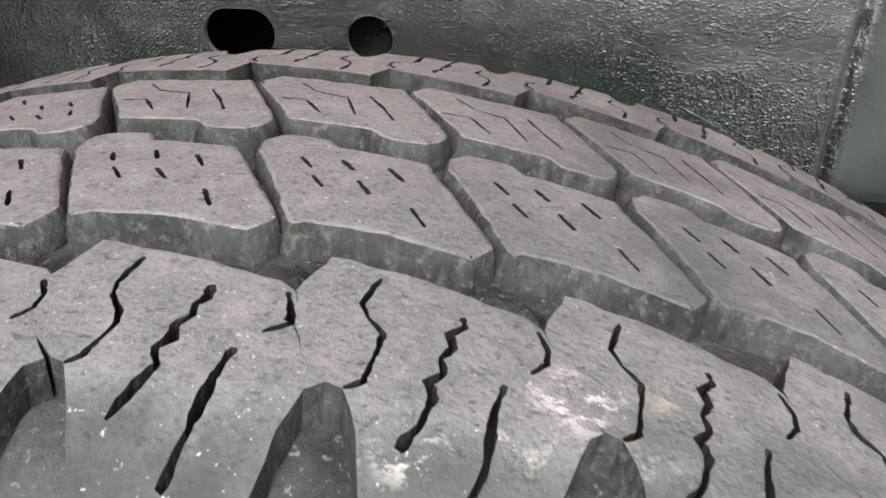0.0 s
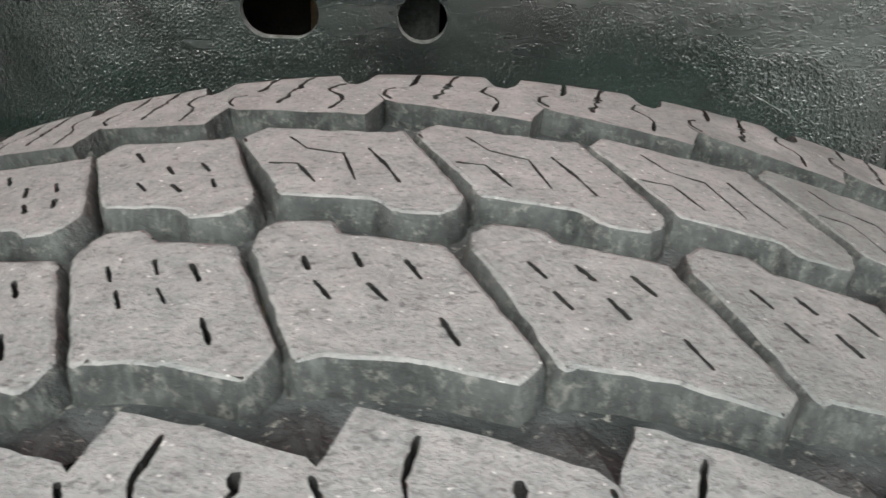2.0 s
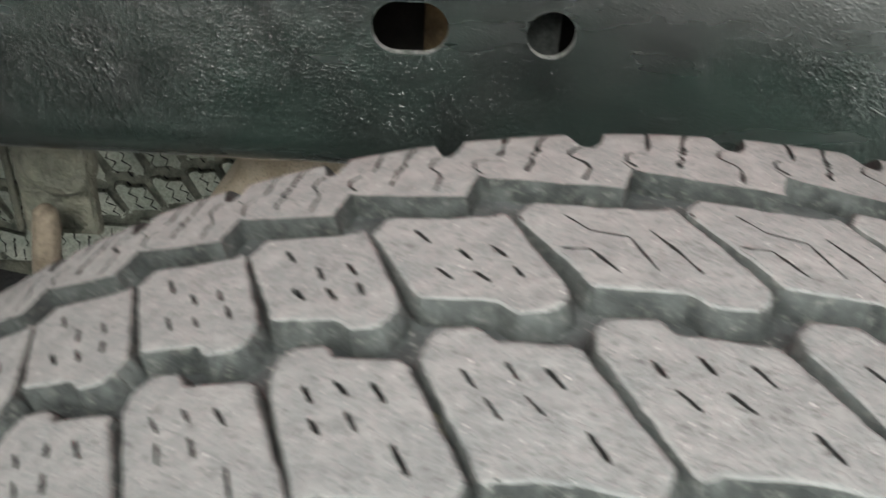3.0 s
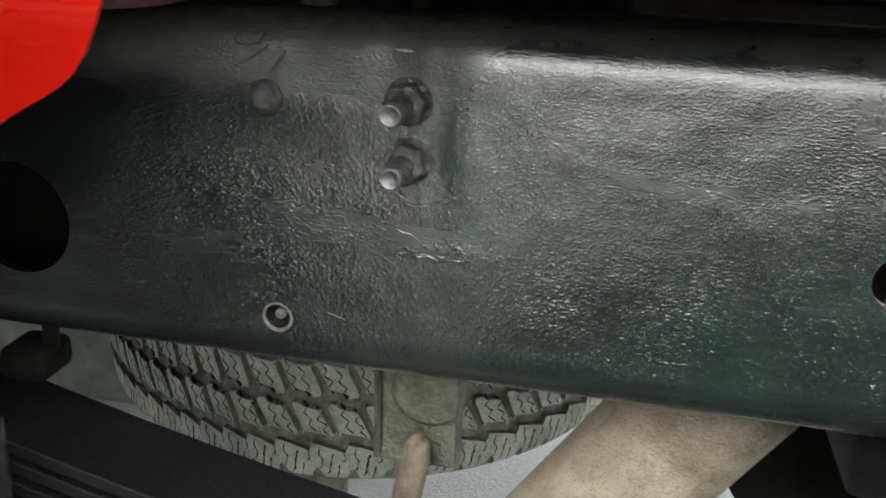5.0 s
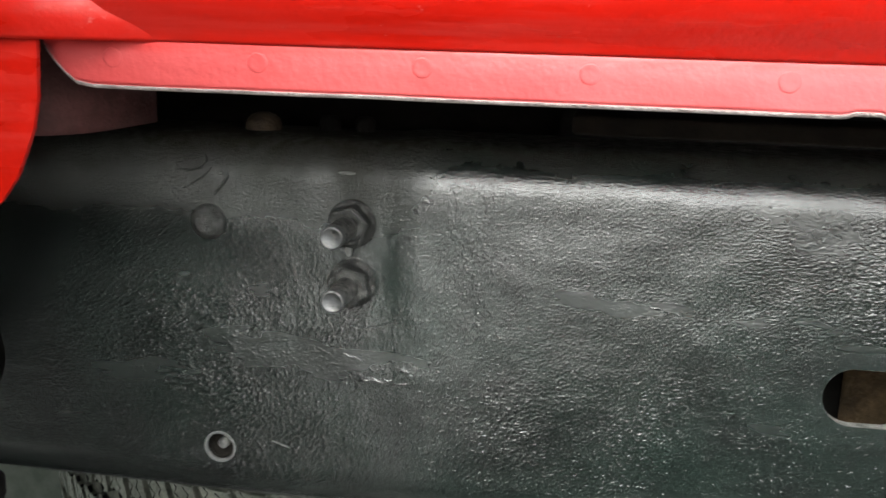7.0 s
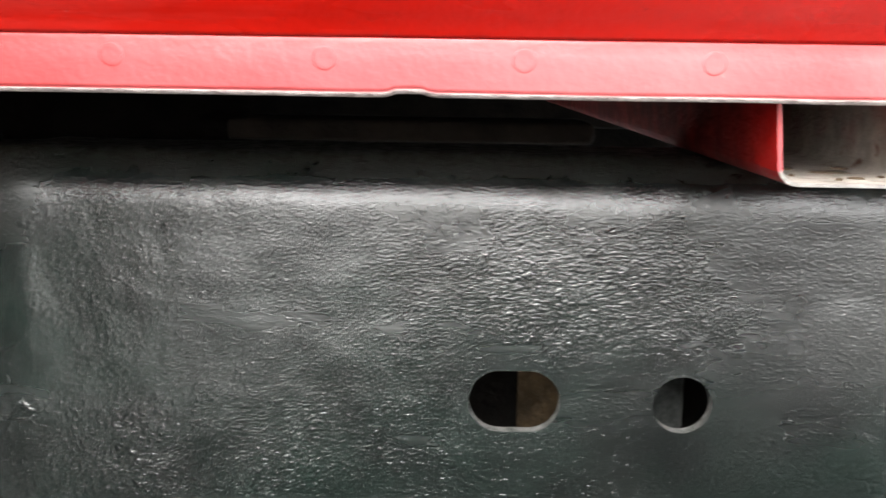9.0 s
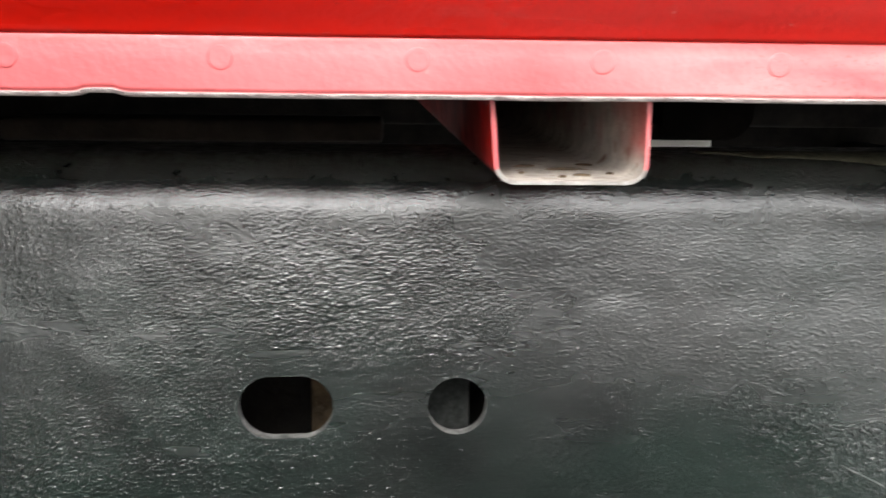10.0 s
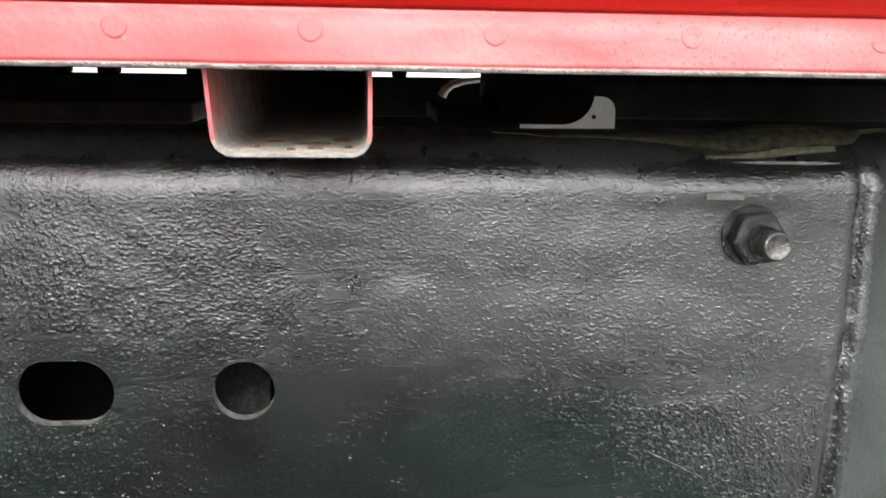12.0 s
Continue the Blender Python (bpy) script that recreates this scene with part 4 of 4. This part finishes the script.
    for x in (0.004, 0.082):
        part("bolt_head", turned([(0.011, 0.004), (0.011, -0.006), (0.008, -0.009), (0, -0.0095)], Matrix.Translation((x, WEB_Y + 0.012, RAIL_BOT)), 6), BLACK, t, "black bolt head under the rail", smooth=False)
    # bump stop under the rail
    part("bump_stop", box(-0.547, -0.519, 0.455, 0.487, 0.583, 0.602, 0.005), NEAR_BLACK, t, "black rubber bump stop")
    part("bump_stop_stud", tube([(-0.522, 0.471, 0.600), (-0.522, 0.471, RAIL_BOT + 0.002)], 0.0045), NEAR_BLACK, t)
    return t


# ---- spring, damper and axle ----
def leaf_z(x):
    x = min(x, -0.25) if x < 0.25 else -0.25 - (x - 0.25)
    return 0.4556 + 0.195 * (x - 0.163) ** 2


def leaf_spring():
    t = thing("leaf_spring", "stacked leaf spring with black top and grey edges", "leaf spring", (-0.02, 0.475, 0.45))
    ends = [(-1.12, 0.62), (-0.74, 0.56), (-0.66, 0.50), (-0.58, 0.44), (-0.50, 0.38)]
    for k, (a, b) in enumerate(ends):
        drop, bm, n = 0.0135 * k, bmesh.new(), 36
        y0, y1, thick = 0.445 + 0.0006 * (k % 2), 0.505, 0.0085
        rows = []
        for i in range(n + 1):
            x = a + (b - a) * i / n
            z = leaf_z(x) - drop
            rows.append([bm.verts.new(p) for p in ((x, y0 + 0.001, z), (x, y0, z - 0.001), (x, y0, z - thick + 0.001), (x, y0 + 0.001, z - thick), (x, y1, z - thick), (x, y1, z))])
        for p, q in zip(rows, rows[1:]):
            for i in range(6):
                f = bm.faces.new((p[i], p[(i + 1) % 6], q[(i + 1) % 6], q[i]))
                # edges ahead of x = -0.455 are black: shade painted onto the grey steel
                f.material_index = 1 if i in (0, 1, 2) and p[0].co.x > -0.455 else 0
        bm.faces.new(rows[0])
        bm.faces.new(rows[-1][::-1])
        bmesh.ops.recalc_face_normals(bm, faces=bm.faces)
        leaf = part("leaf", bm, BLACK, t, smooth=False)
        leaf.data.materials.append(LEAF_EDGE)
    for x in (-0.075, 0.04):
        z = leaf_z(x)
        part("u_bolt", tube([(x, 0.438, 0.36), (x, 0.438, z + 0.004), (x, 0.445, z + 0.011), (x, 0.505, z + 0.011), (x, 0.512, z + 0.004), (x, 0.512, 0.36)], 0.006), STEEL, t)
    part("rebound_clip", box(-0.553, -0.537, 0.4385, 0.4435, leaf_z(-0.545) - 0.070, leaf_z(-0.545) + 0.016, 0.001), NUT, t, "dark steel rebound clip")
    for x, s in ((-1.12, -1), (0.62, 1)):
        part("shackle", tube([(x, 0.475, leaf_z(x) - 0.004), (x, 0.475, RAIL_BOT + 0.004)], 0.014), BLACK, t)
    return t


def damper():
    t = thing("shock_absorber", "dusty speckled beige shock absorber tube behind the frame", "shock absorber", (-0.19, 0.575, 0.5))
    foot, head = Vector((-0.315, 0.575, 0.335)), Vector((-0.115, 0.575, 0.625))
    way = (head - foot).normalized()
    part("body", tube([foot + way * d for d in (0.0, 0.006, 0.05, 0.33, 0.345, 0.352)], [0.038, 0.043, 0.044, 0.044, 0.041, 0.03], 40), BEIGE, t)
    part("upper_mount", box(-0.086, -0.020, 0.520, 0.615, 0.545, 0.668, 0.006), BLACK, t, "black upper mount")
    part("mount_pin", tube([head + Vector((0.0, 0, -0.01)), (-0.085, 0.575, 0.642)], 0.012), BLACK, t)
    part("lower_mount", tube([foot - way * 0.03, foot + way * 0.004], 0.016), BLACK, t)
    return t


def hanger():
    t = thing("hanger_bracket", "mud-caked steel bracket with a rusty pin", "bracket", (-0.318, 0.53, 0.55))
    bm = box(-0.354, -0.303, 0.548, 0.556, 0.507, 0.700, 0.003)
    part("plate", bm, MUD, t)
    for x in (-0.354, -0.303):
        part("rib", box(x - 0.002, x + 0.002, 0.540, 0.5475, 0.512, 0.690, 0.0025), MUD, t)
    m = Matrix.Translation((-0.322, 0.548, 0.563)) @ Matrix.Rotation(radians(90), 4, "X")
    part("boss", turned([(0.024, -0.002), (0.024, 0.004), (0.020, 0.007), (0.012, 0.007), (0.011, 0.003), (0, 0.003)], m, 32), MUD, t)
    part("pin", tube([(-0.335, 0.512, 0.440), (-0.327, 0.514, 0.510), (-0.3225, 0.515, 0.535), (-0.322, 0.516, 0.545), (-0.3215, 0.517, 0.549)], [0.0088, 0.0088, 0.0088, 0.0074, 0.003], 20), PIN, t, "rusty brown round-ended pin")
    part("arm", box(-0.322, -0.316, 0.500, 0.550, 0.60, RAIL_BOT + 0.004, 0.002), MUD, t)
    return t


def rear_axle():
    t = thing("rear_axle", "grimy rear axle tube between the wheels", "axle", (-0.016, 0.8, 0.4135))
    part("tube", tube([(-0.016, y, 0.4135) for y in (0.19, 0.72, 0.80, 0.92, 1.0, 1.235)], [0.032, 0.032, 0.10, 0.10, 0.032, 0.032], 28), NEAR_BLACK, t)
    part("spring_seat", box(-0.085, 0.05, 0.446, 0.504, 0.395, 0.424, 0.003), NEAR_BLACK, t)
    return t


# ---- cargo bed ----
LIP_Y, LIP_LO, LIP_HI = 0.353, 0.818, 0.8337


def seam_flange(parent):
    """The spot-welded seam: its foot is straight, with a clipped corner at the front end and a small notch."""
    xs = [-0.3965, -0.396, -0.395, -0.393, -0.390, -0.386, -0.380] + [-0.37 + 0.01 * k for k in range(0, 23)]
    xs += [-0.1425, -0.1405, -0.1385, -0.135, -0.1315, -0.1295, -0.1275] + [-0.12 + 0.02 * k for k in range(0, 43)]
    bm, cols = bmesh.new(), []
    for x in xs:
        foot = LIP_LO + 0.012 * max(0.0, (-0.383 - x) / 0.0135) ** 1.6 + 0.0010 * step(x, -0.1415, -0.1385) * (1 - step(x, -0.1315, -0.1285))
        foot += 0.00025 * noise.noise((x * 30, 0, 0))
        wave = 0.0006 * noise.noise((x * 12, 7, 0))
        cols.append([bm.verts.new(p) for p in ((x, LIP_Y + 0.0022, foot), (x, LIP_Y + 0.0005 + wave, foot), (x, LIP_Y + wave, foot + 0.0009), (x, LIP_Y - 0.0001 + wave, foot + 0.0013), (x, LIP_Y + 0.0009 + wave, foot + 0.00145), (x, LIP_Y - 0.0002 + wave, foot + 0.0018), (x, LIP_Y - 0.0003 + wave, foot + 0.0026), (x, LIP_Y - 0.0008 + wave, (foot + LIP_HI) / 2),
                                               (x, LIP_Y - 0.0012 + wave, LIP_HI - 0.001), (x, LIP_Y - 0.0002, LIP_HI + 0.0024), (x, LIP_Y + 0.0022, LIP_HI + 0.0024))])
    for a, b in zip(cols, cols[1:]):
        for k in range(len(a)):
            f = bm.faces.new((a[k], b[k], b[(k + 1) % len(b)], a[(k + 1) % len(a)]))
            f.material_index = 1 if k in (0, 1, 2) else 0
    bm.faces.new(cols[0])
    bm.faces.new(cols[-1])
    bmesh.ops.recalc_face_normals(bm, faces=bm.faces)
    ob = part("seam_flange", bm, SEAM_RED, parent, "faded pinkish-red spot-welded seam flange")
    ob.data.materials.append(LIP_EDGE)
    for x in (-0.372, -0.322, -0.268, -0.216, -0.158, -0.104, -0.053, -0.004, 0.044, 0.097, 0.150, 0.2, 0.25):
        m = Matrix.Translation((x, LIP_Y - 0.00096 + 0.0006 * noise.noise((x * 12, 7, 0)), 0.8283 + 0.0006 * noise.noise((x * 50, 1, 1)))) @ Matrix.Rotation(radians(92.6), 4, "X")
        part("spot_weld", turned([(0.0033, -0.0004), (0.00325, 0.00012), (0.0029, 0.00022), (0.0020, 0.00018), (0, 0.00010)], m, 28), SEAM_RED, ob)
    return ob


def cross_sill(parent, x0, x1, front, back=1.26, foot=0.7947):
    """A folded U of sheet steel, open to the outer side, laid across the frame."""
    t, r, lean = 0.0011, 0.006, 0.0030
    def arc(cx, cz, rad, a0, a1):
        return [(cx + rad * math.cos(radians(a)), cz + rad * math.sin(radians(a))) for a in (a0 + (a1 - a0) * k / 5 for k in range(6))]
    top = 0.8355
    outer = [(x0 - lean, top)] + arc(x0 + r, foot + r, r, 180, 270) + arc(x1 - r, foot + r, r, 270, 360) + [(x1, top)]
    inner = [(x1 - t, top)] + arc(x1 - r, foot + r, r - t, 360, 270) + arc(x0 + r, foot + r, r - t, 270, 180) + [(x0 - lean + t, top)]
    loop = outer + inner
    n, no = len(loop), len(outer)
    ys = [front, front + 0.03, front + 0.12, back]
    verts, faces, slots = [], [], []
    for y in ys:
        verts += [(x, y, z) for x, z in loop]
    for j in range(len(ys) - 1):
        for k in range(n):
            a, b = j * n + k, j * n + (k + 1) % n
            faces.append((a, b, b + n, a + n))
            slots.append(0 if k <= no - 1 or k == n - 1 else 1)
    for k in range(no - 1):
        faces.append((k, n - 1 - k, n - 2 - k, k + 1))
        slots.append(2 if 1 < k < no - 3 else 3)
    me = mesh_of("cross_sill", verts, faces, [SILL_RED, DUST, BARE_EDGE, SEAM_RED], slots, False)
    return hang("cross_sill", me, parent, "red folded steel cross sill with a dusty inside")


def corner_panel(parent):
    """The red panel with a swept edge and an oblong drain hole."""
    edge = [(-0.3915, 0.905), (-0.3915, 0.850), (-0.3920, 0.828), (-0.3927, 0.815), (-0.3945, 0.805), (-0.3975, 0.797), (-0.4020, 0.788), (-0.4080, 0.7800), (-0.4130, 0.7757), (-0.4190, 0.7718),
            (-0.4280, 0.7668), (-0.4370, 0.7615), (-0.4440, 0.7560), (-0.4510, 0.7498), (-0.4590, 0.7420), (-0.4670, 0.7335), (-0.4775, 0.7215), (-0.51, 0.683), (-0.545, 0.645), (-0.60, 0.60), (-0.75, 0.55), (-1.0, 0.55), (-1.0, 0.905)]
    hole = [(x, z) for z, x in round_loop(0.8138, -0.4292, 0.0041, 28, 0.0042)]
    if area(edge) < 0:
        edge = edge[::-1]
    if area(hole) < 0:
        hole = hole[::-1]
    flat, tris = filled(split(edge, 0.012), [hole], [(-0.99 + 0.012 * i, 0.56 + 0.012 * j) for i in range(49) for j in range(28)])
    y0, t = 0.340, 0.0018
    def skin(x, z):
        return y0 + 0.0012 * noise.noise((x * 8, 2, z * 10)) - 0.0025 * bell(z, 0.80, 0.006) * 0.25
    front = [(x, skin(x, z), z) for x, z in flat]
    back = [(x, skin(x, z) + t, z) for x, z in flat]
    k = len(flat)
    faces = [tuple(f) for f in tris] + [tuple(k + i for i in f[::-1]) for f in tris]
    soft = [True] * len(faces)
    used = {(f[i], f[(i + 1) % 3]) for f in tris for i in range(3)}
    verts = front + back
    for a, b in used:
        if (b, a) not in used:
            j = len(verts)
            verts += [front[a], front[b], back[b], back[a]]
            faces.append((j + 1, j, j + 3, j + 2))
            soft.append(False)
    # unseen back coloured near black, so that the rail mirrors no red from it
    slots = [1 if len(tris) <= i < 2 * len(tris) else 0 for i in range(len(faces))]
    return hang("corner_panel", mesh_of("corner_panel", verts, faces, [RED, NEAR_BLACK], slots, soft), parent, "bright red panel with oblong hole")


def cargo_bed():
    t = thing("cargo_bed", "red steel truck cargo bed above the frame", "truck bed", (0.0, 0.6, 0.84))
    seam_flange(t)
    part("side_wall", strip([(0.3550, 0.8355), (0.3516, 0.8340), (0.3509, 0.8350), (0.3498, 0.8368), (0.3474, 0.8396), (0.3440, 0.8433), (0.3405, 0.8485), (0.3368, 0.8570), (0.3328, 0.8700), (0.3268, 0.8900), (0.316, 0.92), (0.308, 0.96), (0.300, 1.02), (0.285, 1.035), (0.265, 1.035)], -2.3, 0.75, -0.0016, 1), RED, t, "glossy red bed side wall")
    part("floor", box(-2.3, 0.75, 0.357, 1.26, 0.8362, 0.8400), NEAR_BLACK, t, "grimy dark underside of bed floor")
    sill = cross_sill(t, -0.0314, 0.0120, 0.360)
    for x, y, long, wide, turn in ((-0.006, 0.3900, 0.0062, 0.0011, 4), (-0.004, 0.3730, 0.0026, 0.0009, -12), (-0.017, 0.3990, 0.0036, 0.0008, 9), (0.003, 0.4040, 0.0030, 0.0012, -20), (-0.0105, 0.3690, 0.0014, 0.0009, 30), (0.0055, 0.3780, 0.0012, 0.0010, 0), (-0.021, 0.3790, 0.0011, 0.0008, 50)):
        m = Matrix.Translation((x, y, 0.7947 + 0.0011)) @ Matrix.Rotation(radians(turn), 4, "Z") @ Matrix.Diagonal((long, wide, 0.0007, 1))
        part("rust_flake", turned([(1.0, 0.0), (0.9, 0.8), (0.4, 1.0), (0, 1.0)], m, 8), RUST, sill, "brown rust flake", smooth=False)
    bm, bend = bmesh.new(), [(-0.470, 0.376), (-0.430, 0.376), (-0.422, 0.3785), (-0.4155, 0.3835), (-0.4110, 0.390), (-0.4080, 0.399), (-0.4065, 0.411), (-0.4060, 0.450)]
    cols = [[bm.verts.new((x, y, z)) for z in (0.7975, 0.8030, 0.8362)] + [bm.verts.new((x - 0.002, y + 0.003, z)) for z in (0.8362, 0.7975)] for x, y in bend]
    for p, q in zip(cols, cols[1:]):
        for k in range(5):
            bm.faces.new((p[k], q[k], q[(k + 1) % 5], p[(k + 1) % 5]))
    bm.faces.new(cols[0])
    bm.faces.new(cols[-1])
    bmesh.ops.recalc_face_normals(bm, faces=bm.faces)
    part("mount_bracket", bm, GRIMY_RED, t, "dusty red curved mounting bracket")
    part("pad_strip", box(-0.226, -0.062, 0.515, 0.560, RAIL_TOP - 0.0005, 0.8035, 0.002), PACKING, t, "dull brown packing strip")
    part("opposite_flange", box(-2.3, 0.75, 1.26, 1.2625, 0.8235, 0.8362), NEAR_BLACK, t)
    # unseen bar and blocks, added to cut the far daylight into short slits
    part("slit_bar", box(-2.3, 0.75, 1.16, 1.20, 0.765, 0.8085, 0.003), NEAR_BLACK, t)
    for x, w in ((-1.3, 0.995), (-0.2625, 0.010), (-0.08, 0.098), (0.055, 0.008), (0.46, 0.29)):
        part("slit_block", box(x - w, x + w, 1.165, 1.195, 0.8085, 0.8362, 0.002), NEAR_BLACK, t)
    # unseen block added to shut far daylight out of the gap
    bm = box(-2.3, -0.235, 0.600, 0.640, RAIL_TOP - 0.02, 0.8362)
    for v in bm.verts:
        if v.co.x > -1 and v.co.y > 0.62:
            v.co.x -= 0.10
    part("gap_block", bm, NEAR_BLACK, t, smooth=False)
    corner_panel(t)
    bm = strip([(0.3385, 0.8338), (0.3370, 0.8337), (0.3361, 0.8350), (0.3350, 0.8400), (0.3335, 0.8485)], -1.0, -0.34, -0.0012, 40)
    for v in bm.verts:
        v.co.y += 0.017 * step(v.co.x, -0.400, -0.345)
    part("wall_hem", bm, RED, t, "dusty folded hem of the side wall")
    # unseen wall, roof and side, added to block light from the rail's front
    part("shade_wall", box(-0.505, -0.495, -0.335, 0.338, 0.14, 1.024, 0.003), NEAR_BLACK, t, "black front wall of the wheel housing")
    part("shade_roof", box(-2.3, -0.39, -0.33, 0.272, 1.025, 1.033, 0.002), NEAR_BLACK, t, "black roof of the wheel housing")
    part("shade_side", box(-2.3, -0.5055, -0.337, -0.330, 0.14, 1.024, 0.003), NEAR_BLACK, t, "dark outer bed side panel")
    return t


def fuel_tank():
    # box made up for the dim grey-green ground that lies in shade there
    t = thing("fuel_tank", "dusty grey-green steel fuel tank beyond the spare wheel", "fuel tank", (-1.3, 1.37, 0.3))
    part("body", box(-1.70, -0.874, 1.20, 1.54, 0.086, 0.60, 0.03), SHADED_GREEN, t)
    for x in (-1.56, -1.28):
        part("strap", box(x - 0.018, x + 0.018, 1.195, 1.545, 0.082, 0.606, 0.030), NEAR_BLACK, t, "dark steel tank strap")
    return t


def cable_guide():
    """Pale plate with a rounded corner far behind the rail, and a hooked strip beside it."""
    t = thing("cable_guide", "off-white plastic guide plate under the bed", "cable guide", (0.2, 1.0, 0.72))
    corner = [(0.256 - 0.014 + 0.014 * math.cos(radians(a)), 0.7945 - 0.014 + 0.014 * math.sin(radians(a))) for a in range(0, 100, 15)]
    edge = [(0.164, 0.700), (0.256, 0.700)] + corner + [(0.228, 0.7945), (0.200, 0.7945), (0.164, 0.7900)]
    bm = bmesh.new()
    a = [bm.verts.new((x, 1.000, z)) for x, z in edge]
    b = [bm.verts.new((x, 1.005, z)) for x, z in edge]
    bm.faces.new(a)
    bm.faces.new(b[::-1])
    for k in range(len(edge)):
        bm.faces.new((a[k], b[k], b[(k + 1) % len(edge)], a[(k + 1) % len(edge)]))
    bmesh.ops.triangulate(bm, faces=bm.faces[:])
    bmesh.ops.recalc_face_normals(bm, faces=bm.faces)
    part("plate", bm, OFFWHITE, t, smooth=False)
    part("screw_hole", turned([(0.0020, 0.0), (0.0020, 0.0006), (0, 0.0006)], Matrix.Translation((0.2350, 1.0000, 0.7750)) @ Matrix.Rotation(radians(90), 4, "X"), 14), BLACK, t, "small black screw hole")
    part("arm", box(0.16, 0.20, 1.004, 1.238, 0.700, 0.716, 0.002), NEAR_BLACK, t)
    bm = box(0.447, 0.75, 1.000, 1.005, 0.700, 0.754)
    for v in bm.verts:
        if v.co.x < 0.5 and v.co.z < 0.71:
            v.co.x += 0.09
    part("lower_plate", bm, OFFWHITE, t, smooth=False)
    part("arm", box(0.62, 0.66, 1.004, 1.238, 0.700, 0.716, 0.002), NEAR_BLACK, t)
    return t


def hook_strip():
    t = thing("hook_strip", "off-white curved plastic strip under the bed floor", "clip", (0.08, 0.70, 0.81))
    part("hook", tube([(0.061, 0.70, 0.8015), (0.063, 0.70, 0.8055), (0.067, 0.70, 0.8090), (0.075, 0.70, 0.8112), (0.085, 0.70, 0.8122), (0.100, 0.70, 0.8122)], [0.0030, 0.0028, 0.0025, 0.0020, 0.0016, 0.0012], 10), OFFWHITE, t)
    part("stem", box(0.092, 0.100, 0.70, 0.71, 0.8120, 0.8362, 0.001), NEAR_BLACK, t)
    return t


def under_bed_box():
    """A black moulded box with rounded lower corners, hung from the bed floor."""
    t = thing("under_bed_box", "black moulded plastic box hung under the bed floor", "box", (0.1, 0.60, 0.81))
    bm, r0 = bmesh.new(), 0.016
    edge = [(0.080, 0.8362), (0.080, 0.7918)] + [(0.1275 - r0 + r0 * math.sin(radians(a)), 0.7918 + r0 - r0 * math.cos(radians(a))) for a in range(0, 91, 10)] + [(0.1285, 0.8362)]
    a = [bm.verts.new((x, 0.575, z)) for x, z in edge]
    b = [bm.verts.new((x, 0.660, z)) for x, z in edge]
    bm.faces.new(a)
    bm.faces.new(b[::-1])
    for k in range(len(edge)):
        bm.faces.new((a[k], b[k], b[(k + 1) % len(edge)], a[(k + 1) % len(edge)]))
    bmesh.ops.recalc_face_normals(bm, faces=bm.faces)
    part("body", bm, NEAR_BLACK, t, smooth=False)
    part("ledge", box(0.048, 0.0798, 0.576, 0.659, 0.7918, 0.7993, 0.0008), NEAR_BLACK, t, "narrow black ledge")
    return t


def rubber_strip():
    """A mossy flat strip lying over the frame's upper bend, with a thin lower leaf whose end has lifted."""
    t = thing("rubber_strip", "mossy flat rubber strip lying on the black frame", "strip", (0.17, 0.46, 0.797))
    quarter, web = BEND * math.pi / 2, RAIL_TOP - RAIL_BOT - 2 * BEND

    def leaf(name, x0, x1, thick, low, high, rise, mat, label):
        bm, rows, n, cols = bmesh.new(), [], 80, 8
        for i in range(n + 1):
            x = x0 + (x1 - x0) * i / n
            lo, hi = low(x), high(x)
            under, over = [], []
            for k in range(cols + 1):
                f = k / cols
                (y, z), (ny, nz) = rail_section(web + quarter * (lo + (hi - lo) * f))
                lift = rise(x, f) + 0.0003 * noise.noise((x * 60, 3 * f, 1))
                up = lift + thick(x) * (1.0 if 0 < k < cols else 0.75) + 0.0004 * noise.noise((x * 220, 9 * f, 5))
                under.append(bm.verts.new((x, y + ny * lift, z + nz * lift)))
                over.append(bm.verts.new((x, y + ny * up, z + nz * up)))
            rows.append(under + over[::-1])
        for a, b in zip(rows, rows[1:]):
            for k in range(len(a)):
                bm.faces.new((a[k], a[(k + 1) % len(a)], b[(k + 1) % len(b)], b[k]))
        bm.faces.new(rows[0])
        bm.faces.new(rows[-1])
        bmesh.ops.recalc_face_normals(bm, faces=bm.faces)
        part(name, bm, mat, t, label)

    def ends(x):
        return step(x, 0.060, 0.085)

    leaf("upper_leaf", 0.060, 0.60, lambda x: 0.0006 + 0.0014 * step(x, 0.130, 0.165), lambda x: 1.05 - 0.25 * ends(x) - 0.27 * step(x, 0.105, 0.145) + 0.05 * noise.noise((x * 40, 4, 0)) + 0.30 * step(x, 0.192, 0.205), lambda x: 1.30 + 0.10 * ends(x) + 0.06 * noise.noise((x * 18, 8, 0)),
         lambda x, f: 0.0003 + 0.0021 * step(x, 0.145, 0.172) - 0.0014 * step(x, 0.180, 0.205) + 0.0022 * step(x, 0.150, 0.188) * (1 - f) ** 2, STRAP, "olive mossy upper leaf")
    leaf("lower_leaf", 0.138, 0.1872, lambda x: 0.0004 + 0.0011 * step(x, 0.138, 0.165), lambda x: 0.43 + 0.05 * step(x, 0.15, 0.19), lambda x: 0.47 + 0.09 * step(x, 0.140, 0.175), lambda x, f: 0.0003 + 0.0032 * step(x, 0.148, 0.200), STRAP_EDGE, "pale olive lower leaf with a lifted end")
    return t


ground()
chassis_frame()
cargo_bed()
leaf_spring()
rear_axle()
damper()
hanger()
fuel_tank()
cable_guide()
hook_strip()
under_bed_box()
rubber_strip()
road_wheel()
spare_wheel()
